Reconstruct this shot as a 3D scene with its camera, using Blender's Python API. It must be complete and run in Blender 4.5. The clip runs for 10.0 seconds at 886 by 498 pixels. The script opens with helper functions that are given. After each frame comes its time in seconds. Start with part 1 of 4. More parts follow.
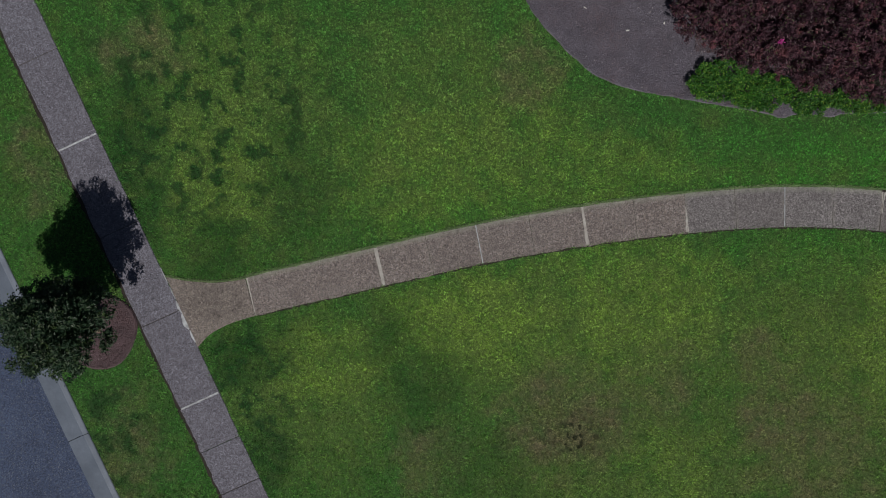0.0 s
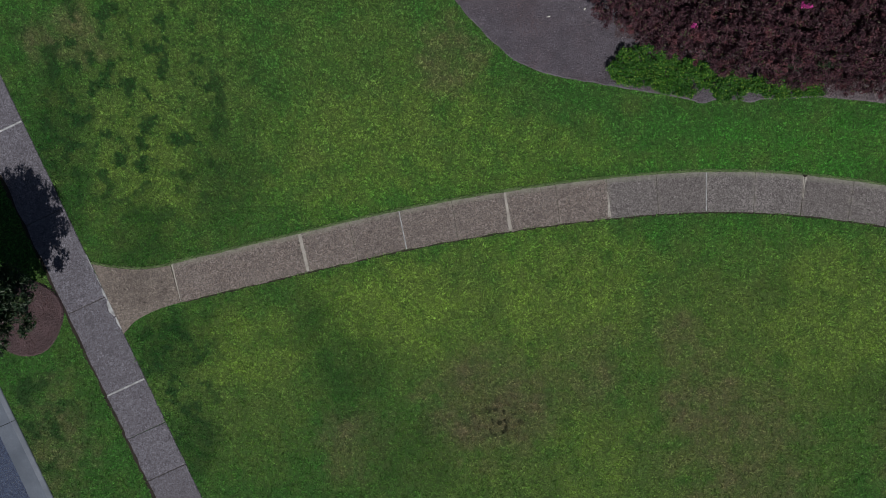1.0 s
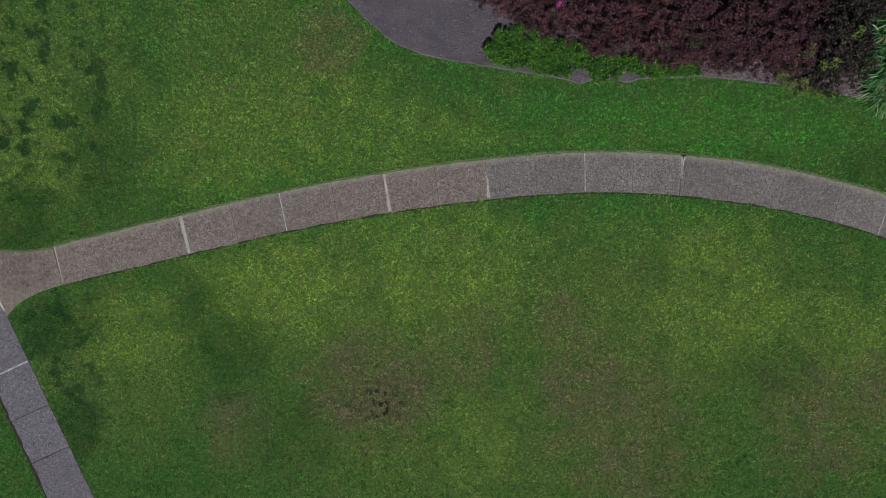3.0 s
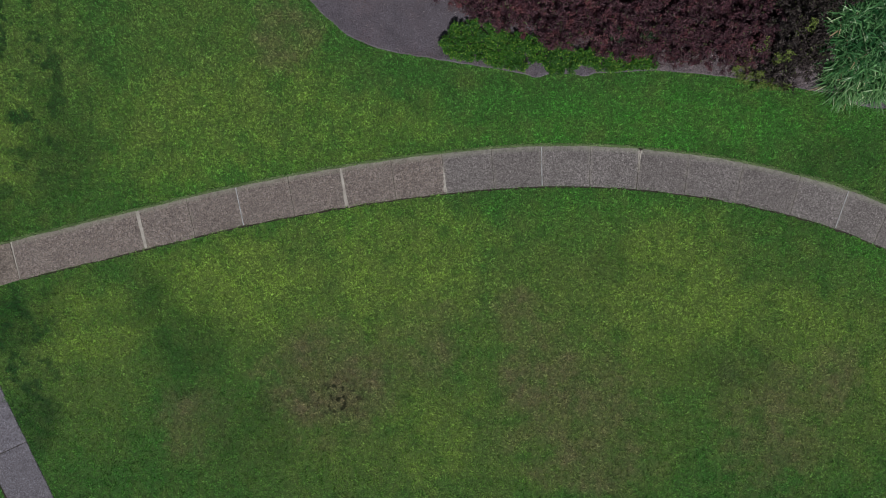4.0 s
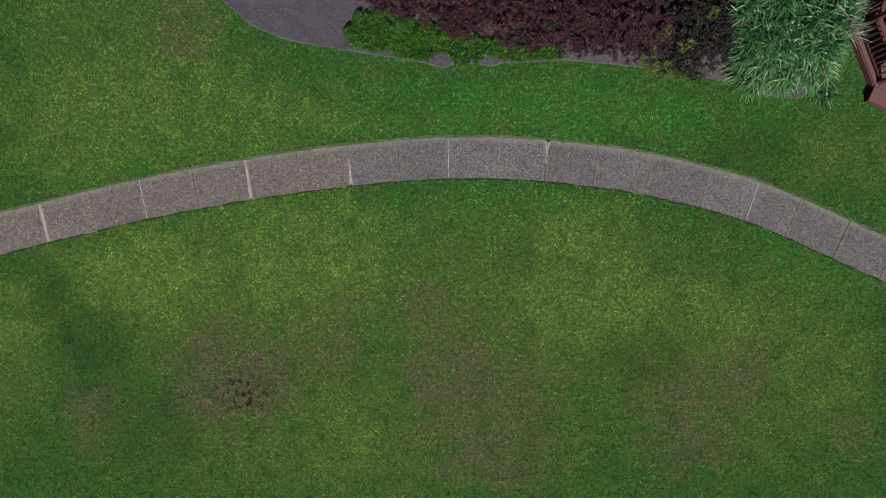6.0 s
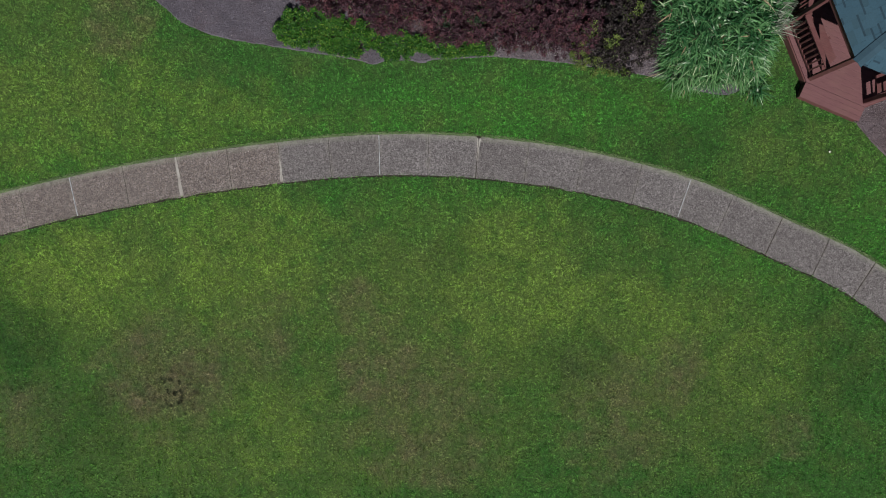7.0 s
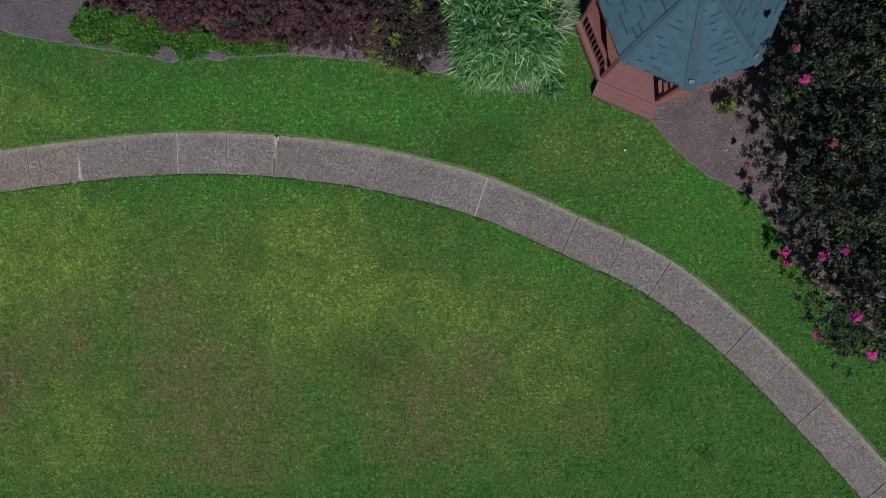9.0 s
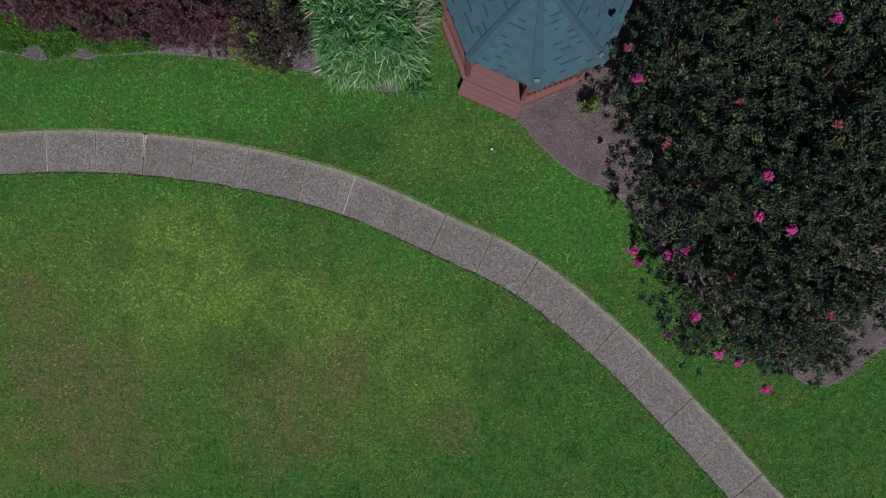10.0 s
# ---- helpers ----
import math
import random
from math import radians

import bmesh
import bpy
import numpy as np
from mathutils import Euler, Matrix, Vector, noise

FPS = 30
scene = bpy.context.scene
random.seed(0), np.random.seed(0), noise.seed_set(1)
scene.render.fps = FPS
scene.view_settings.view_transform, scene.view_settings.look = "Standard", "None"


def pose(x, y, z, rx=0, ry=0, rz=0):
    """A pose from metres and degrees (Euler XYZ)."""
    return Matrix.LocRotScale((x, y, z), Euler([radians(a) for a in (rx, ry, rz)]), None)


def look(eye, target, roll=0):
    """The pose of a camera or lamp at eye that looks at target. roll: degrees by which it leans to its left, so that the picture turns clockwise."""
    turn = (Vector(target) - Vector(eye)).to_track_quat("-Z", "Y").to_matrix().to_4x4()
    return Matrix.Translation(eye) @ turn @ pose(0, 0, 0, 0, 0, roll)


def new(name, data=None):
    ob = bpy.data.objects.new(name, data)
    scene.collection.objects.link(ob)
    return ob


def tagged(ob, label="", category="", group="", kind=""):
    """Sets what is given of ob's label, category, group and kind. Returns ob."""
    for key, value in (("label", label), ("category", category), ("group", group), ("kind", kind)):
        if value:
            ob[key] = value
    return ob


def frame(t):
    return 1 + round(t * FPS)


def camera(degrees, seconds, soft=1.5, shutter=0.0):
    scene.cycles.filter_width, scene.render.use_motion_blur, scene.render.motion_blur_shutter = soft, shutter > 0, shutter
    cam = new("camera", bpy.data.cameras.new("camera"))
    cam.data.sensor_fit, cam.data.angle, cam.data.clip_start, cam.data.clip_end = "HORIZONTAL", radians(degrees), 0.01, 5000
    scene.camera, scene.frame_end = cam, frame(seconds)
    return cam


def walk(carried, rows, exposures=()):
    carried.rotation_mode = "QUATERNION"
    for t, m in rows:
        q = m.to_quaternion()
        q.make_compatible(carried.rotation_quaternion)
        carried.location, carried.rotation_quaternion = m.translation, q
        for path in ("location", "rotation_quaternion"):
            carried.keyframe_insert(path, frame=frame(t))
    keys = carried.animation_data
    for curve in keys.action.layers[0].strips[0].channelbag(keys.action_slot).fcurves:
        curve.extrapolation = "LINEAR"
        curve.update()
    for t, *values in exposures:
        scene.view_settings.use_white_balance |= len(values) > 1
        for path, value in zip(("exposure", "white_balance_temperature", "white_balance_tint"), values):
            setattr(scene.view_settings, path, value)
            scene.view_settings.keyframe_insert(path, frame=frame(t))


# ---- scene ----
# Camera: flown about 18 m over the lawn, looking almost straight down.
cam = camera(61.9, 10.0, soft=1.0)
ROWS = [
    (0, 0.000, -0.000, 18.835, -2.31, 0.80, 0.00),
    (0.5, 0.976, -0.198, 18.869, -2.27, 0.81, -0.10),
    (1, 1.972, -0.411, 18.904, -2.16, 0.85, -0.19),
    (1.5, 2.914, -0.616, 18.927, -2.02, 0.98, -0.26),
    (2, 3.771, -0.792, 18.922, -1.94, 1.17, -0.30),
    (2.5, 4.534, -0.940, 18.911, -1.80, 1.29, -0.34),
    (4, 6.305, -1.223, 18.818, -1.67, 1.34, -0.48),
    (4.5, 6.796, -1.328, 18.785, -1.55, 1.38, -0.52),
    (5, 7.337, -1.390, 18.688, -1.50, 1.38, -0.53),
    (6.5, 9.467, -1.544, 18.422, -1.46, 1.33, -0.56),
    (7, 10.388, -1.590, 18.367, -1.44, 1.40, -0.62),
    (7.5, 11.436, -1.608, 18.363, -1.45, 1.43, -0.62),
    (8, 12.632, -1.583, 18.315, -1.62, 1.35, -0.63),
    (8.5, 13.925, -1.577, 18.262, -1.72, 1.30, -0.64),
    (9, 15.372, -1.587, 18.248, -1.74, 1.34, -0.64),
    (9.5, 16.938, -1.596, 18.211, -1.80, 1.40, -0.61),
    (10, 18.640, -1.634, 18.170, -1.79, 1.39, -0.49),
]
walk(cam, [(t, pose(x, y, z, rx, ry, rz)) for t, x, y, z, rx, ry, rz in ROWS], exposures=[(0.0, -0.42), (2.5, -0.32), (5.0, -0.21), (8.0, -0.07), (10.0, -0.06)])

# ---- light ----
world = bpy.data.worlds.new("sky")
scene.world = world
world.use_nodes = True
_sky = world.node_tree.nodes.new("ShaderNodeTexSky")
_sky.sky_type, _sky.sun_disc = "NISHITA", False
_sky.sun_elevation, _sky.sun_rotation = radians(50), radians(184)
world.node_tree.links.new(_sky.outputs[0], world.node_tree.nodes["Background"].inputs[0])
world.node_tree.nodes["Background"].inputs[1].default_value = 0.03
_sun = bpy.data.lights.new("sun", "SUN")
_sun.energy, _sun.angle, _sun.color = 5.0, radians(0.6), (1.0, 0.95, 0.88)
sun = new("sun", _sun)
sun.matrix_world = look((0, 0, 40), (-2.4, 40, -7.7))

RNG = np.random.default_rng(7)


# ---- materials ----
class Nodes:
    """A small writer of node materials."""

    def __init__(self, name):
        self.mat = bpy.data.materials.new(name)
        self.mat.use_nodes = True
        self.tree = self.mat.node_tree
        self.bsdf = self.tree.nodes["Principled BSDF"]
        self.out = self.tree.nodes["Material Output"]
        self.place = self.tree.nodes.new("ShaderNodeNewGeometry")

    def add(self, kind, **values):
        n = self.tree.nodes.new(kind)
        for key, value in values.items():
            sock = n.inputs[key.replace("_", " ")]
            if isinstance(value, bpy.types.NodeSocket):
                self.tree.links.new(value, sock)
            else:
                sock.default_value = value
        return n

    def noise(self, scale, detail=4.0, rough=0.6, where=None):
        n = self.add("ShaderNodeTexNoise", Scale=scale, Detail=detail, Roughness=rough)
        self.tree.links.new(where or self.place.outputs["Position"], n.inputs["Vector"])
        return n.outputs["Fac"]

    def cells(self, scale, out="Color", feature="F1", where=None):
        n = self.add("ShaderNodeTexVoronoi", Scale=scale)
        n.feature = feature
        self.tree.links.new(where or self.place.outputs["Position"], n.inputs["Vector"])
        return n.outputs[out]

    def ramp(self, fac, low, high, a=0.0, b=1.0):
        n = self.tree.nodes.new("ShaderNodeMapRange")
        n.inputs[1].default_value, n.inputs[2].default_value = low, high
        n.inputs[3].default_value, n.inputs[4].default_value = a, b
        self.tree.links.new(fac, n.inputs[0])
        return n.outputs[0]

    def math(self, op, *values):
        n = self.tree.nodes.new("ShaderNodeMath")
        n.operation = op
        for i, v in enumerate(values):
            if isinstance(v, bpy.types.NodeSocket):
                self.tree.links.new(v, n.inputs[i])
            else:
                n.inputs[i].default_value = v
        return n.outputs[0]

    def mix(self, fac, a, b, mode="MIX"):
        n = self.tree.nodes.new("ShaderNodeMix")
        n.data_type, n.blend_type = "RGBA", mode
        for i, v in ((0, fac), (6, a), (7, b)):
            if isinstance(v, bpy.types.NodeSocket):
                self.tree.links.new(v, n.inputs[i])
            elif i == 0:
                n.inputs[0].default_value = v
            else:
                n.inputs[i].default_value = (*v, 1)
        return n.outputs[2]

    def random(self):
        return self.tree.nodes.new("ShaderNodeObjectInfo").outputs["Random"]

    def island(self):
        return self.place.outputs["Random Per Island"]

    def spot(self, x, y, rx, ry, where=None):
        """1 in the middle of an ellipse on the ground, falling to 0 at its rim."""
        m = self.tree.nodes.new("ShaderNodeMapping")
        m.vector_type = "TEXTURE"
        m.inputs["Location"].default_value = (x, y, 0)
        m.inputs["Scale"].default_value = (rx, ry, 1000)
        self.tree.links.new(where or self.place.outputs["Position"], m.inputs["Vector"])
        n = self.tree.nodes.new("ShaderNodeVectorMath")
        n.operation = "LENGTH"
        self.tree.links.new(m.outputs[0], n.inputs[0])
        return self.ramp(n.outputs["Value"], 1.0, 0.4)

    def done(self, color, rough=0.8, bump=None, strength=0.3, distance=0.01, metal=0.0, thin=0.0, spec=0.3):
        b = self.bsdf
        self.tree.links.new(color, b.inputs["Base Color"])
        if isinstance(rough, bpy.types.NodeSocket):
            self.tree.links.new(rough, b.inputs["Roughness"])
        else:
            b.inputs["Roughness"].default_value = rough
        b.inputs["Metallic"].default_value = metal
        b.inputs["Specular IOR Level"].default_value = spec
        if bump is not None:
            n = self.add("ShaderNodeBump", Strength=strength, Distance=distance, Height=bump)
            self.tree.links.new(n.outputs[0], b.inputs["Normal"])
        if thin:
            t = self.tree.nodes.new("ShaderNodeBsdfTranslucent")
            self.tree.links.new(color, t.inputs[0])
            m = self.tree.nodes.new("ShaderNodeMixShader")
            m.inputs[0].default_value = thin
            self.tree.links.new(b.outputs[0], m.inputs[1])
            self.tree.links.new(t.outputs[0], m.inputs[2])
            self.tree.links.new(m.outputs[0], self.out.inputs[0])
        return self.mat


# Patches of the lawn: x, y, half width, half height, weight.
YELLOW = [(4.0, 1.3, 3.0, 1.5, 0.5), (0.5, -2.6, 3.1, 1.8, 0.9), (4.4, -1.9, 3.7, 1.9, 0.6), (-1.0, 1.1, 2.7, 2.3, 0.5), (1.5, 1.6, 3.5, 2.3, 0.5), (-5.8, 0.9, 1.9, 2.7, 0.4), (-3.3, -3.7, 2.5, 1.5, 0.55),
          (4.8, -2.1, 3.1, 2.5, 0.7), (1.3, -2.8, 2.7, 1.6, 0.6), (11.2, -3.0, 1.9, 2.5, 0.5), (5.6, -6.6, 1.6, 1.9, 0.4), (11.6, -1.9, 1.9, 1.4, 0.65), (12.6, -3.4, 2.3, 1.2, 0.7),
          (15.1, -3.8, 1.9, 1.4, 0.5), (17.9, -5.0, 2.3, 1.9, 0.25)]
BROWN = [(2.9, -5.2, 2.3, 1.9, 0.8), (-0.7, -6.1, 1.4, 1.4, 0.5), (5.5, -4.2, 1.4, 1.6, 0.45), (9.0, -6.2, 2.3, 1.9, 0.55), (7.7, -3.5, 1.2, 0.8, 0.5), (8.5, -5.2, 1.8, 1.9, 0.65),
         (9.8, -7.1, 1.9, 1.6, 0.55), (14.2, -6.2, 1.9, 2.5, 0.5), (15.6, -5.1, 1.4, 1.4, 0.5), (14.6, -6.2, 1.0, 1.0, 0.5), (9.6, -6.0, 2.3, 2.7, 0.45), (18.4, -6.8, 1.2, 1.0, 0.35),
         (1.8, 3.8, 1.2, 1.3, 0.5), (-7.9, 4.3, 1.6, 1.1, 0.6), (-8.4, -6.2, 1.3, 2.4, 0.5), (-10.6, 1.6, 1.0, 2.4, 0.45)]
DEEP = [(-1.7, -3.0, 0.9, 1.0, 0.55), (-0.7, -4.2, 1.6, 1.6, 0.55), (0.8, -6.5, 1.6, 1.6, 0.4), (-5.4, -3.5, 1.4, 1.0, 0.75), (-4.8, -6.1, 0.9, 1.2, 0.85), (-4.0, 0.9, 1.2, 2.3, 0.5),
        (-6.1, -0.7, 1.2, 1.2, 0.6), (10.1, -2.2, 1.0, 0.8, 0.3), (13.3, -4.7, 1.5, 1.2, 0.30), (15.7, 0.4, 1.9, 0.8, 0.28), (19.6, -5.1, 1.2, 1.4, 0.4), (21.3, -7.3, 0.4, 0.4, 0.9),
        (19.1, -3.8, 0.4, 0.4, 0.6), (12.1, -4.8, 1.8, 0.7, 0.22), (-8.2, 1.2, 1.1, 3.8, 0.75)]
WORN = [(3.5, -3.4, 7.0, 3.0, 0.7), (10.5, -3.6, 7.0, 3.6, 0.8), (15.5, -5.0, 5.5, 3.6, 0.7), (6.0, -6.6, 9.0, 2.6, 0.7), (-3.5, -4.6, 3.2, 3.4, 0.6), (-5.6, 2.2, 4.0, 4.6, 0.6), (-0.2, 3.0, 3.6, 3.4, 0.5),
        (18.6, 0.2, 2.6, 1.2, 0.5)]
LUSH = [(4.3, -1.0, 5.8, 0.7, 0.6), (10.2, -1.2, 3.5, 1.2, 0.6), (17.1, -2.6, 2.5, 2.3, 0.6), (11.0, 1.3, 6.6, 1.2, 0.8), (21.1, -1.6, 2.5, 2.5, 0.6), (7.5, 1.5, 3.5, 1.2, 0.45),
        (-0.1, 0.3, 3.1, 1.0, 0.5), (3.2, -4.4, 1.2, 0.8, 0.5), (2.8, 0.9, 6.2, 1.2, 0.25)]


def lawn_material(name, blades):
    n = Nodes(name)
    # patches have wandering outlines: their places are shifted by a slow noise
    k = n.add("ShaderNodeTexNoise", Scale=0.9, Detail=5.0, Roughness=0.62)
    n.tree.links.new(n.place.outputs["Position"], k.inputs["Vector"])
    shift = n.tree.nodes.new("ShaderNodeVectorMath")
    shift.operation = "MULTIPLY_ADD"
    n.tree.links.new(k.outputs["Color"], shift.inputs[0])
    shift.inputs[1].default_value, shift.inputs[2].default_value = (1.6, 1.6, 0), (-0.8, -0.8, 0)
    moved = n.tree.nodes.new("ShaderNodeVectorMath")
    n.tree.links.new(n.place.outputs["Position"], moved.inputs[0])
    n.tree.links.new(shift.outputs[0], moved.inputs[1])
    grain = n.noise(7.0, 4)
    col = n.mix(n.ramp(grain, 0.35, 0.65), (0.066, 0.236, 0.044), (0.100, 0.310, 0.062))

    ragged = n.math("ADD", n.math("MULTIPLY", n.noise(1.5, 8, 0.74), 2.2), -1.1)

    def patches(col, spots, tint, ragged_by=1.0):
        """Lays tint over the strongest of the spots at each place, with a frayed edge."""
        m = None
        for x, y, rx, ry, w in spots:
            k = n.math("MULTIPLY", n.spot(x, y, rx, ry, moved.outputs[0]), w)
            m = k if m is None else n.math("MAXIMUM", m, k)
        frayed = n.ramp(n.math("MULTIPLY_ADD", ragged, ragged_by, m), 0.05, 1.0)
        return n.mix(n.math("MULTIPLY", frayed, n.ramp(m, 0.0, 0.25)), col, tint)

    col = patches(col, LUSH, (0.092, 0.395, 0.056))
    col = patches(col, WORN, (0.235, 0.365, 0.088), 0.8)
    col = patches(col, YELLOW, (0.305, 0.500, 0.092))
    col = patches(col, BROWN, (0.280, 0.242, 0.146), 1.2)
    col = patches(col, DEEP, (0.015, 0.110, 0.020))
    # thin straw-coloured and deeper green mottling all over
    col = n.mix(n.ramp(n.noise(0.55, 4), 0.50, 0.72, 0.0, 0.35), col, (0.180, 0.262, 0.085))
    col = n.mix(n.ramp(n.noise(1.3, 6, 0.68), 0.47, 0.66, 0.0, 0.5), col, (0.205, 0.300, 0.080))
    col = n.mix(n.ramp(n.noise(1.9, 6, 0.68), 0.50, 0.68, 0.0, 0.5), col, (0.030, 0.165, 0.026))
    # clover tufts scattered where the lawn is thin
    weed = n.math("MULTIPLY", n.ramp(n.noise(2.1, 6, 0.60), 0.505, 0.585, 0.0, 0.92), n.spot(-6.3, 2.9, 4.6, 5.0))
    weed2 = n.math("MULTIPLY", n.ramp(n.noise(2.0, 6, 0.60), 0.505, 0.585, 0.0, 0.9), n.spot(-5.2, -4.8, 1.7, 3.4))
    weed3 = n.math("MULTIPLY", n.ramp(n.noise(1.8, 6, 0.60), 0.48, 0.58, 0.0, 0.85), n.spot(-9.0, -5.6, 2.0, 2.6))
    col = n.mix(n.math("MAXIMUM", n.math("MAXIMUM", weed, weed2), weed3), col, (0.016, 0.092, 0.024))
    bare = n.math("MULTIPLY", n.spot(3.15, -5.55, 0.95, 0.75), n.ramp(n.noise(6.0, 5), 0.53, 0.58))
    col = n.mix(bare, col, (0.035, 0.026, 0.020))
    # clumps and tufts differ from one to the next
    sep = n.add("ShaderNodeSeparateColor", Color=n.cells(56.0))
    for fac, spread in ((n.ramp(n.noise(10.0, 4, 0.6), 0.34, 0.66), 0.42), (n.ramp(n.noise(24.0, 3), 0.34, 0.66), 0.36), (sep.outputs[0], 0.22)):
        col = n.mix(1.0, col, n.mix(fac, (1 - spread,) * 3, (1 + spread,) * 3), "MULTIPLY")
    if blades:
        col = n.mix(n.ramp(n.island(), 0.0, 1.0, 0.0, 0.35), col, n.mix(0.5, col, (0.140, 0.250, 0.080)))
        return n.done(col, 0.7, thin=0.25, spec=0.15)
    # soil mixed towards black: the shade between tufts is put into its colour
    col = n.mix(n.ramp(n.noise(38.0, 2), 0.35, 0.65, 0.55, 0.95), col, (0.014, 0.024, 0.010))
    return n.done(col, 0.95, n.noise(45.0, 3), 0.8, 0.02, spec=0.1)


def aggregate_material(name, pale, dark, wear=0.4, cracks=False, rim=False, tint=(1, 1, 1)):
    n = Nodes(name)
    stones = n.cells(52.0)
    sep = n.add("ShaderNodeSeparateColor", Color=stones)
    col = n.mix(n.ramp(sep.outputs[0], 0.1, 0.9), dark, pale)
    col = n.mix(n.ramp(sep.outputs[1], 0.74, 0.78), col, (0.385, 0.370, 0.390))
    col = n.mix(n.ramp(sep.outputs[2], 0.72, 0.76), col, (0.026, 0.022, 0.024))
    gap = n.cells(52.0, "Distance")
    col = n.mix(n.ramp(gap, 0.40, 0.70, 0.0, 0.7), col, (0.070, 0.060, 0.060))
    fine = n.add("ShaderNodeSeparateColor", Color=n.cells(88.0))
    col = n.mix(0.5, col, n.mix(fine.outputs[0], (0.018, 0.017, 0.018), (0.360, 0.342, 0.360)))
    col = n.mix(n.ramp(n.noise(1.3, 5), 0.44, 0.70, 0.0, 0.6 * wear), col, (0.205, 0.198, 0.205))
    col = n.mix(n.ramp(n.noise(2.6, 5), 0.50, 0.70, 0.0, 0.4), col, (0.070, 0.063, 0.066))
    col = n.mix(n.ramp(n.random(), 0.0, 1.0, 0.0, 0.35), col, (0.106, 0.096, 0.099))
    for scale, spread in ((13.0, 0.16), (30.0, 0.30)):
        col = n.mix(1.0, col, n.mix(n.ramp(n.noise(scale, 3), 0.34, 0.66), (1 - spread,) * 3, (1 + spread,) * 3), "MULTIPLY")
    col = n.mix(1.0, col, tint, "MULTIPLY")
    if rim:
        # smoother, paler cement along the outer rim of the path
        uv = n.add("ShaderNodeSeparateXYZ")
        at = n.tree.nodes.new("ShaderNodeUVMap")
        n.tree.links.new(at.outputs[0], uv.inputs[0])
        band = n.math("MULTIPLY", n.ramp(uv.outputs[0], 0.155, 0.01), n.ramp(n.noise(6.0, 5), 0.36, 0.60, 0.2, 0.8))
        col = n.mix(band, col, (0.265, 0.275, 0.235))
        ends = n.math("MULTIPLY", n.ramp(uv.outputs[1], 0.10, 0.0), n.ramp(n.noise(6.0, 4), 0.42, 0.58, 0.0, 0.3))
        col = n.mix(ends, col, (0.267, 0.254, 0.229))
    if cracks:
        warp = n.add("ShaderNodeVectorMath")
        warp.operation = "ADD"
        n.tree.links.new(n.place.outputs["Position"], warp.inputs[0])
        k = n.add("ShaderNodeTexNoise", Scale=2.5, Detail=4.0)
        n.tree.links.new(n.place.outputs["Position"], k.inputs["Vector"])
        n.tree.links.new(k.outputs["Color"], warp.inputs[1])
        edge = n.cells(2.3, "Distance", "DISTANCE_TO_EDGE", warp.outputs[0])
        # dirt settled in the slab's hollow, with a few short cracks there
        hollow = n.spot(-6.15, -2.12, 1.15, 0.70)
        col = n.mix(n.math("MULTIPLY", hollow, n.ramp(n.noise(3.2, 6, 0.65), 0.38, 0.64, 0.0, 0.5)), col, (0.052, 0.046, 0.044))
        crack = n.math("MULTIPLY", n.ramp(edge, 0.030, 0.008), n.ramp(n.noise(2.6, 3), 0.48, 0.54))
        col = n.mix(n.math("MULTIPLY", n.math("MULTIPLY", crack, hollow), 0.8), col, (0.022, 0.019, 0.018))
    return n.done(col, 0.85, n.ramp(gap, 0.0, 0.6, 1.0, 0.0), 0.9, 0.010)


def plain_material(name, a, b, scale, rough=0.8, fine=60.0, strength=0.3, distance=0.004, vary=0.25, metal=0.0):
    n = Nodes(name)
    col = n.mix(n.ramp(n.noise(scale, 5), 0.32, 0.68), a, b)
    col = n.mix(n.ramp(n.noise(fine, 3), 0.35, 0.65, 0.0, 0.35), col, tuple(0.55 * v for v in a))
    if vary:
        col = n.mix(n.ramp(n.random(), 0.0, 1.0, 0.0, vary), col, tuple(0.5 * v for v in a))
    return n.done(col, rough, n.noise(fine, 4), strength, distance, metal)


def asphalt_material():
    n = Nodes("asphalt")
    sep = n.add("ShaderNodeSeparateColor", Color=n.cells(70.0))
    col = n.mix(n.ramp(n.noise(0.8, 5), 0.35, 0.65), (0.040, 0.057, 0.108), (0.031, 0.044, 0.085))
    col = n.mix(1.0, col, n.mix(sep.outputs[0], (0.35, 0.36, 0.38), (1.75, 1.72, 1.65)), "MULTIPLY")
    col = n.mix(n.ramp(sep.outputs[1], 0.93, 0.95, 0.0, 0.6), col, (0.19, 0.20, 0.23))
    return n.done(col, 0.85, n.cells(70.0, "Distance"), 0.6, 0.006)


def leaf_material(name, dark, light, odd=None, share=0.1, thin=0.25, rough=0.5, lit=None):
    n = Nodes(name)
    col = n.mix(n.island(), dark, light)
    col = n.mix(n.ramp(n.noise(2.2, 3), 0.38, 0.64, 0.0, 0.7), col, dark)
    if lit:
        # young growth at some of the sprigs
        col = n.mix(n.ramp(n.noise(3.4, 3), 0.54, 0.66, 0.0, 0.85), col, lit)
    if odd:
        col = n.mix(n.math("MULTIPLY", n.ramp(n.island(), 1.0 - share, 1.0 - share + 0.01), 0.9), col, odd)
    return n.done(col, rough, thin=thin, spec=0.35)


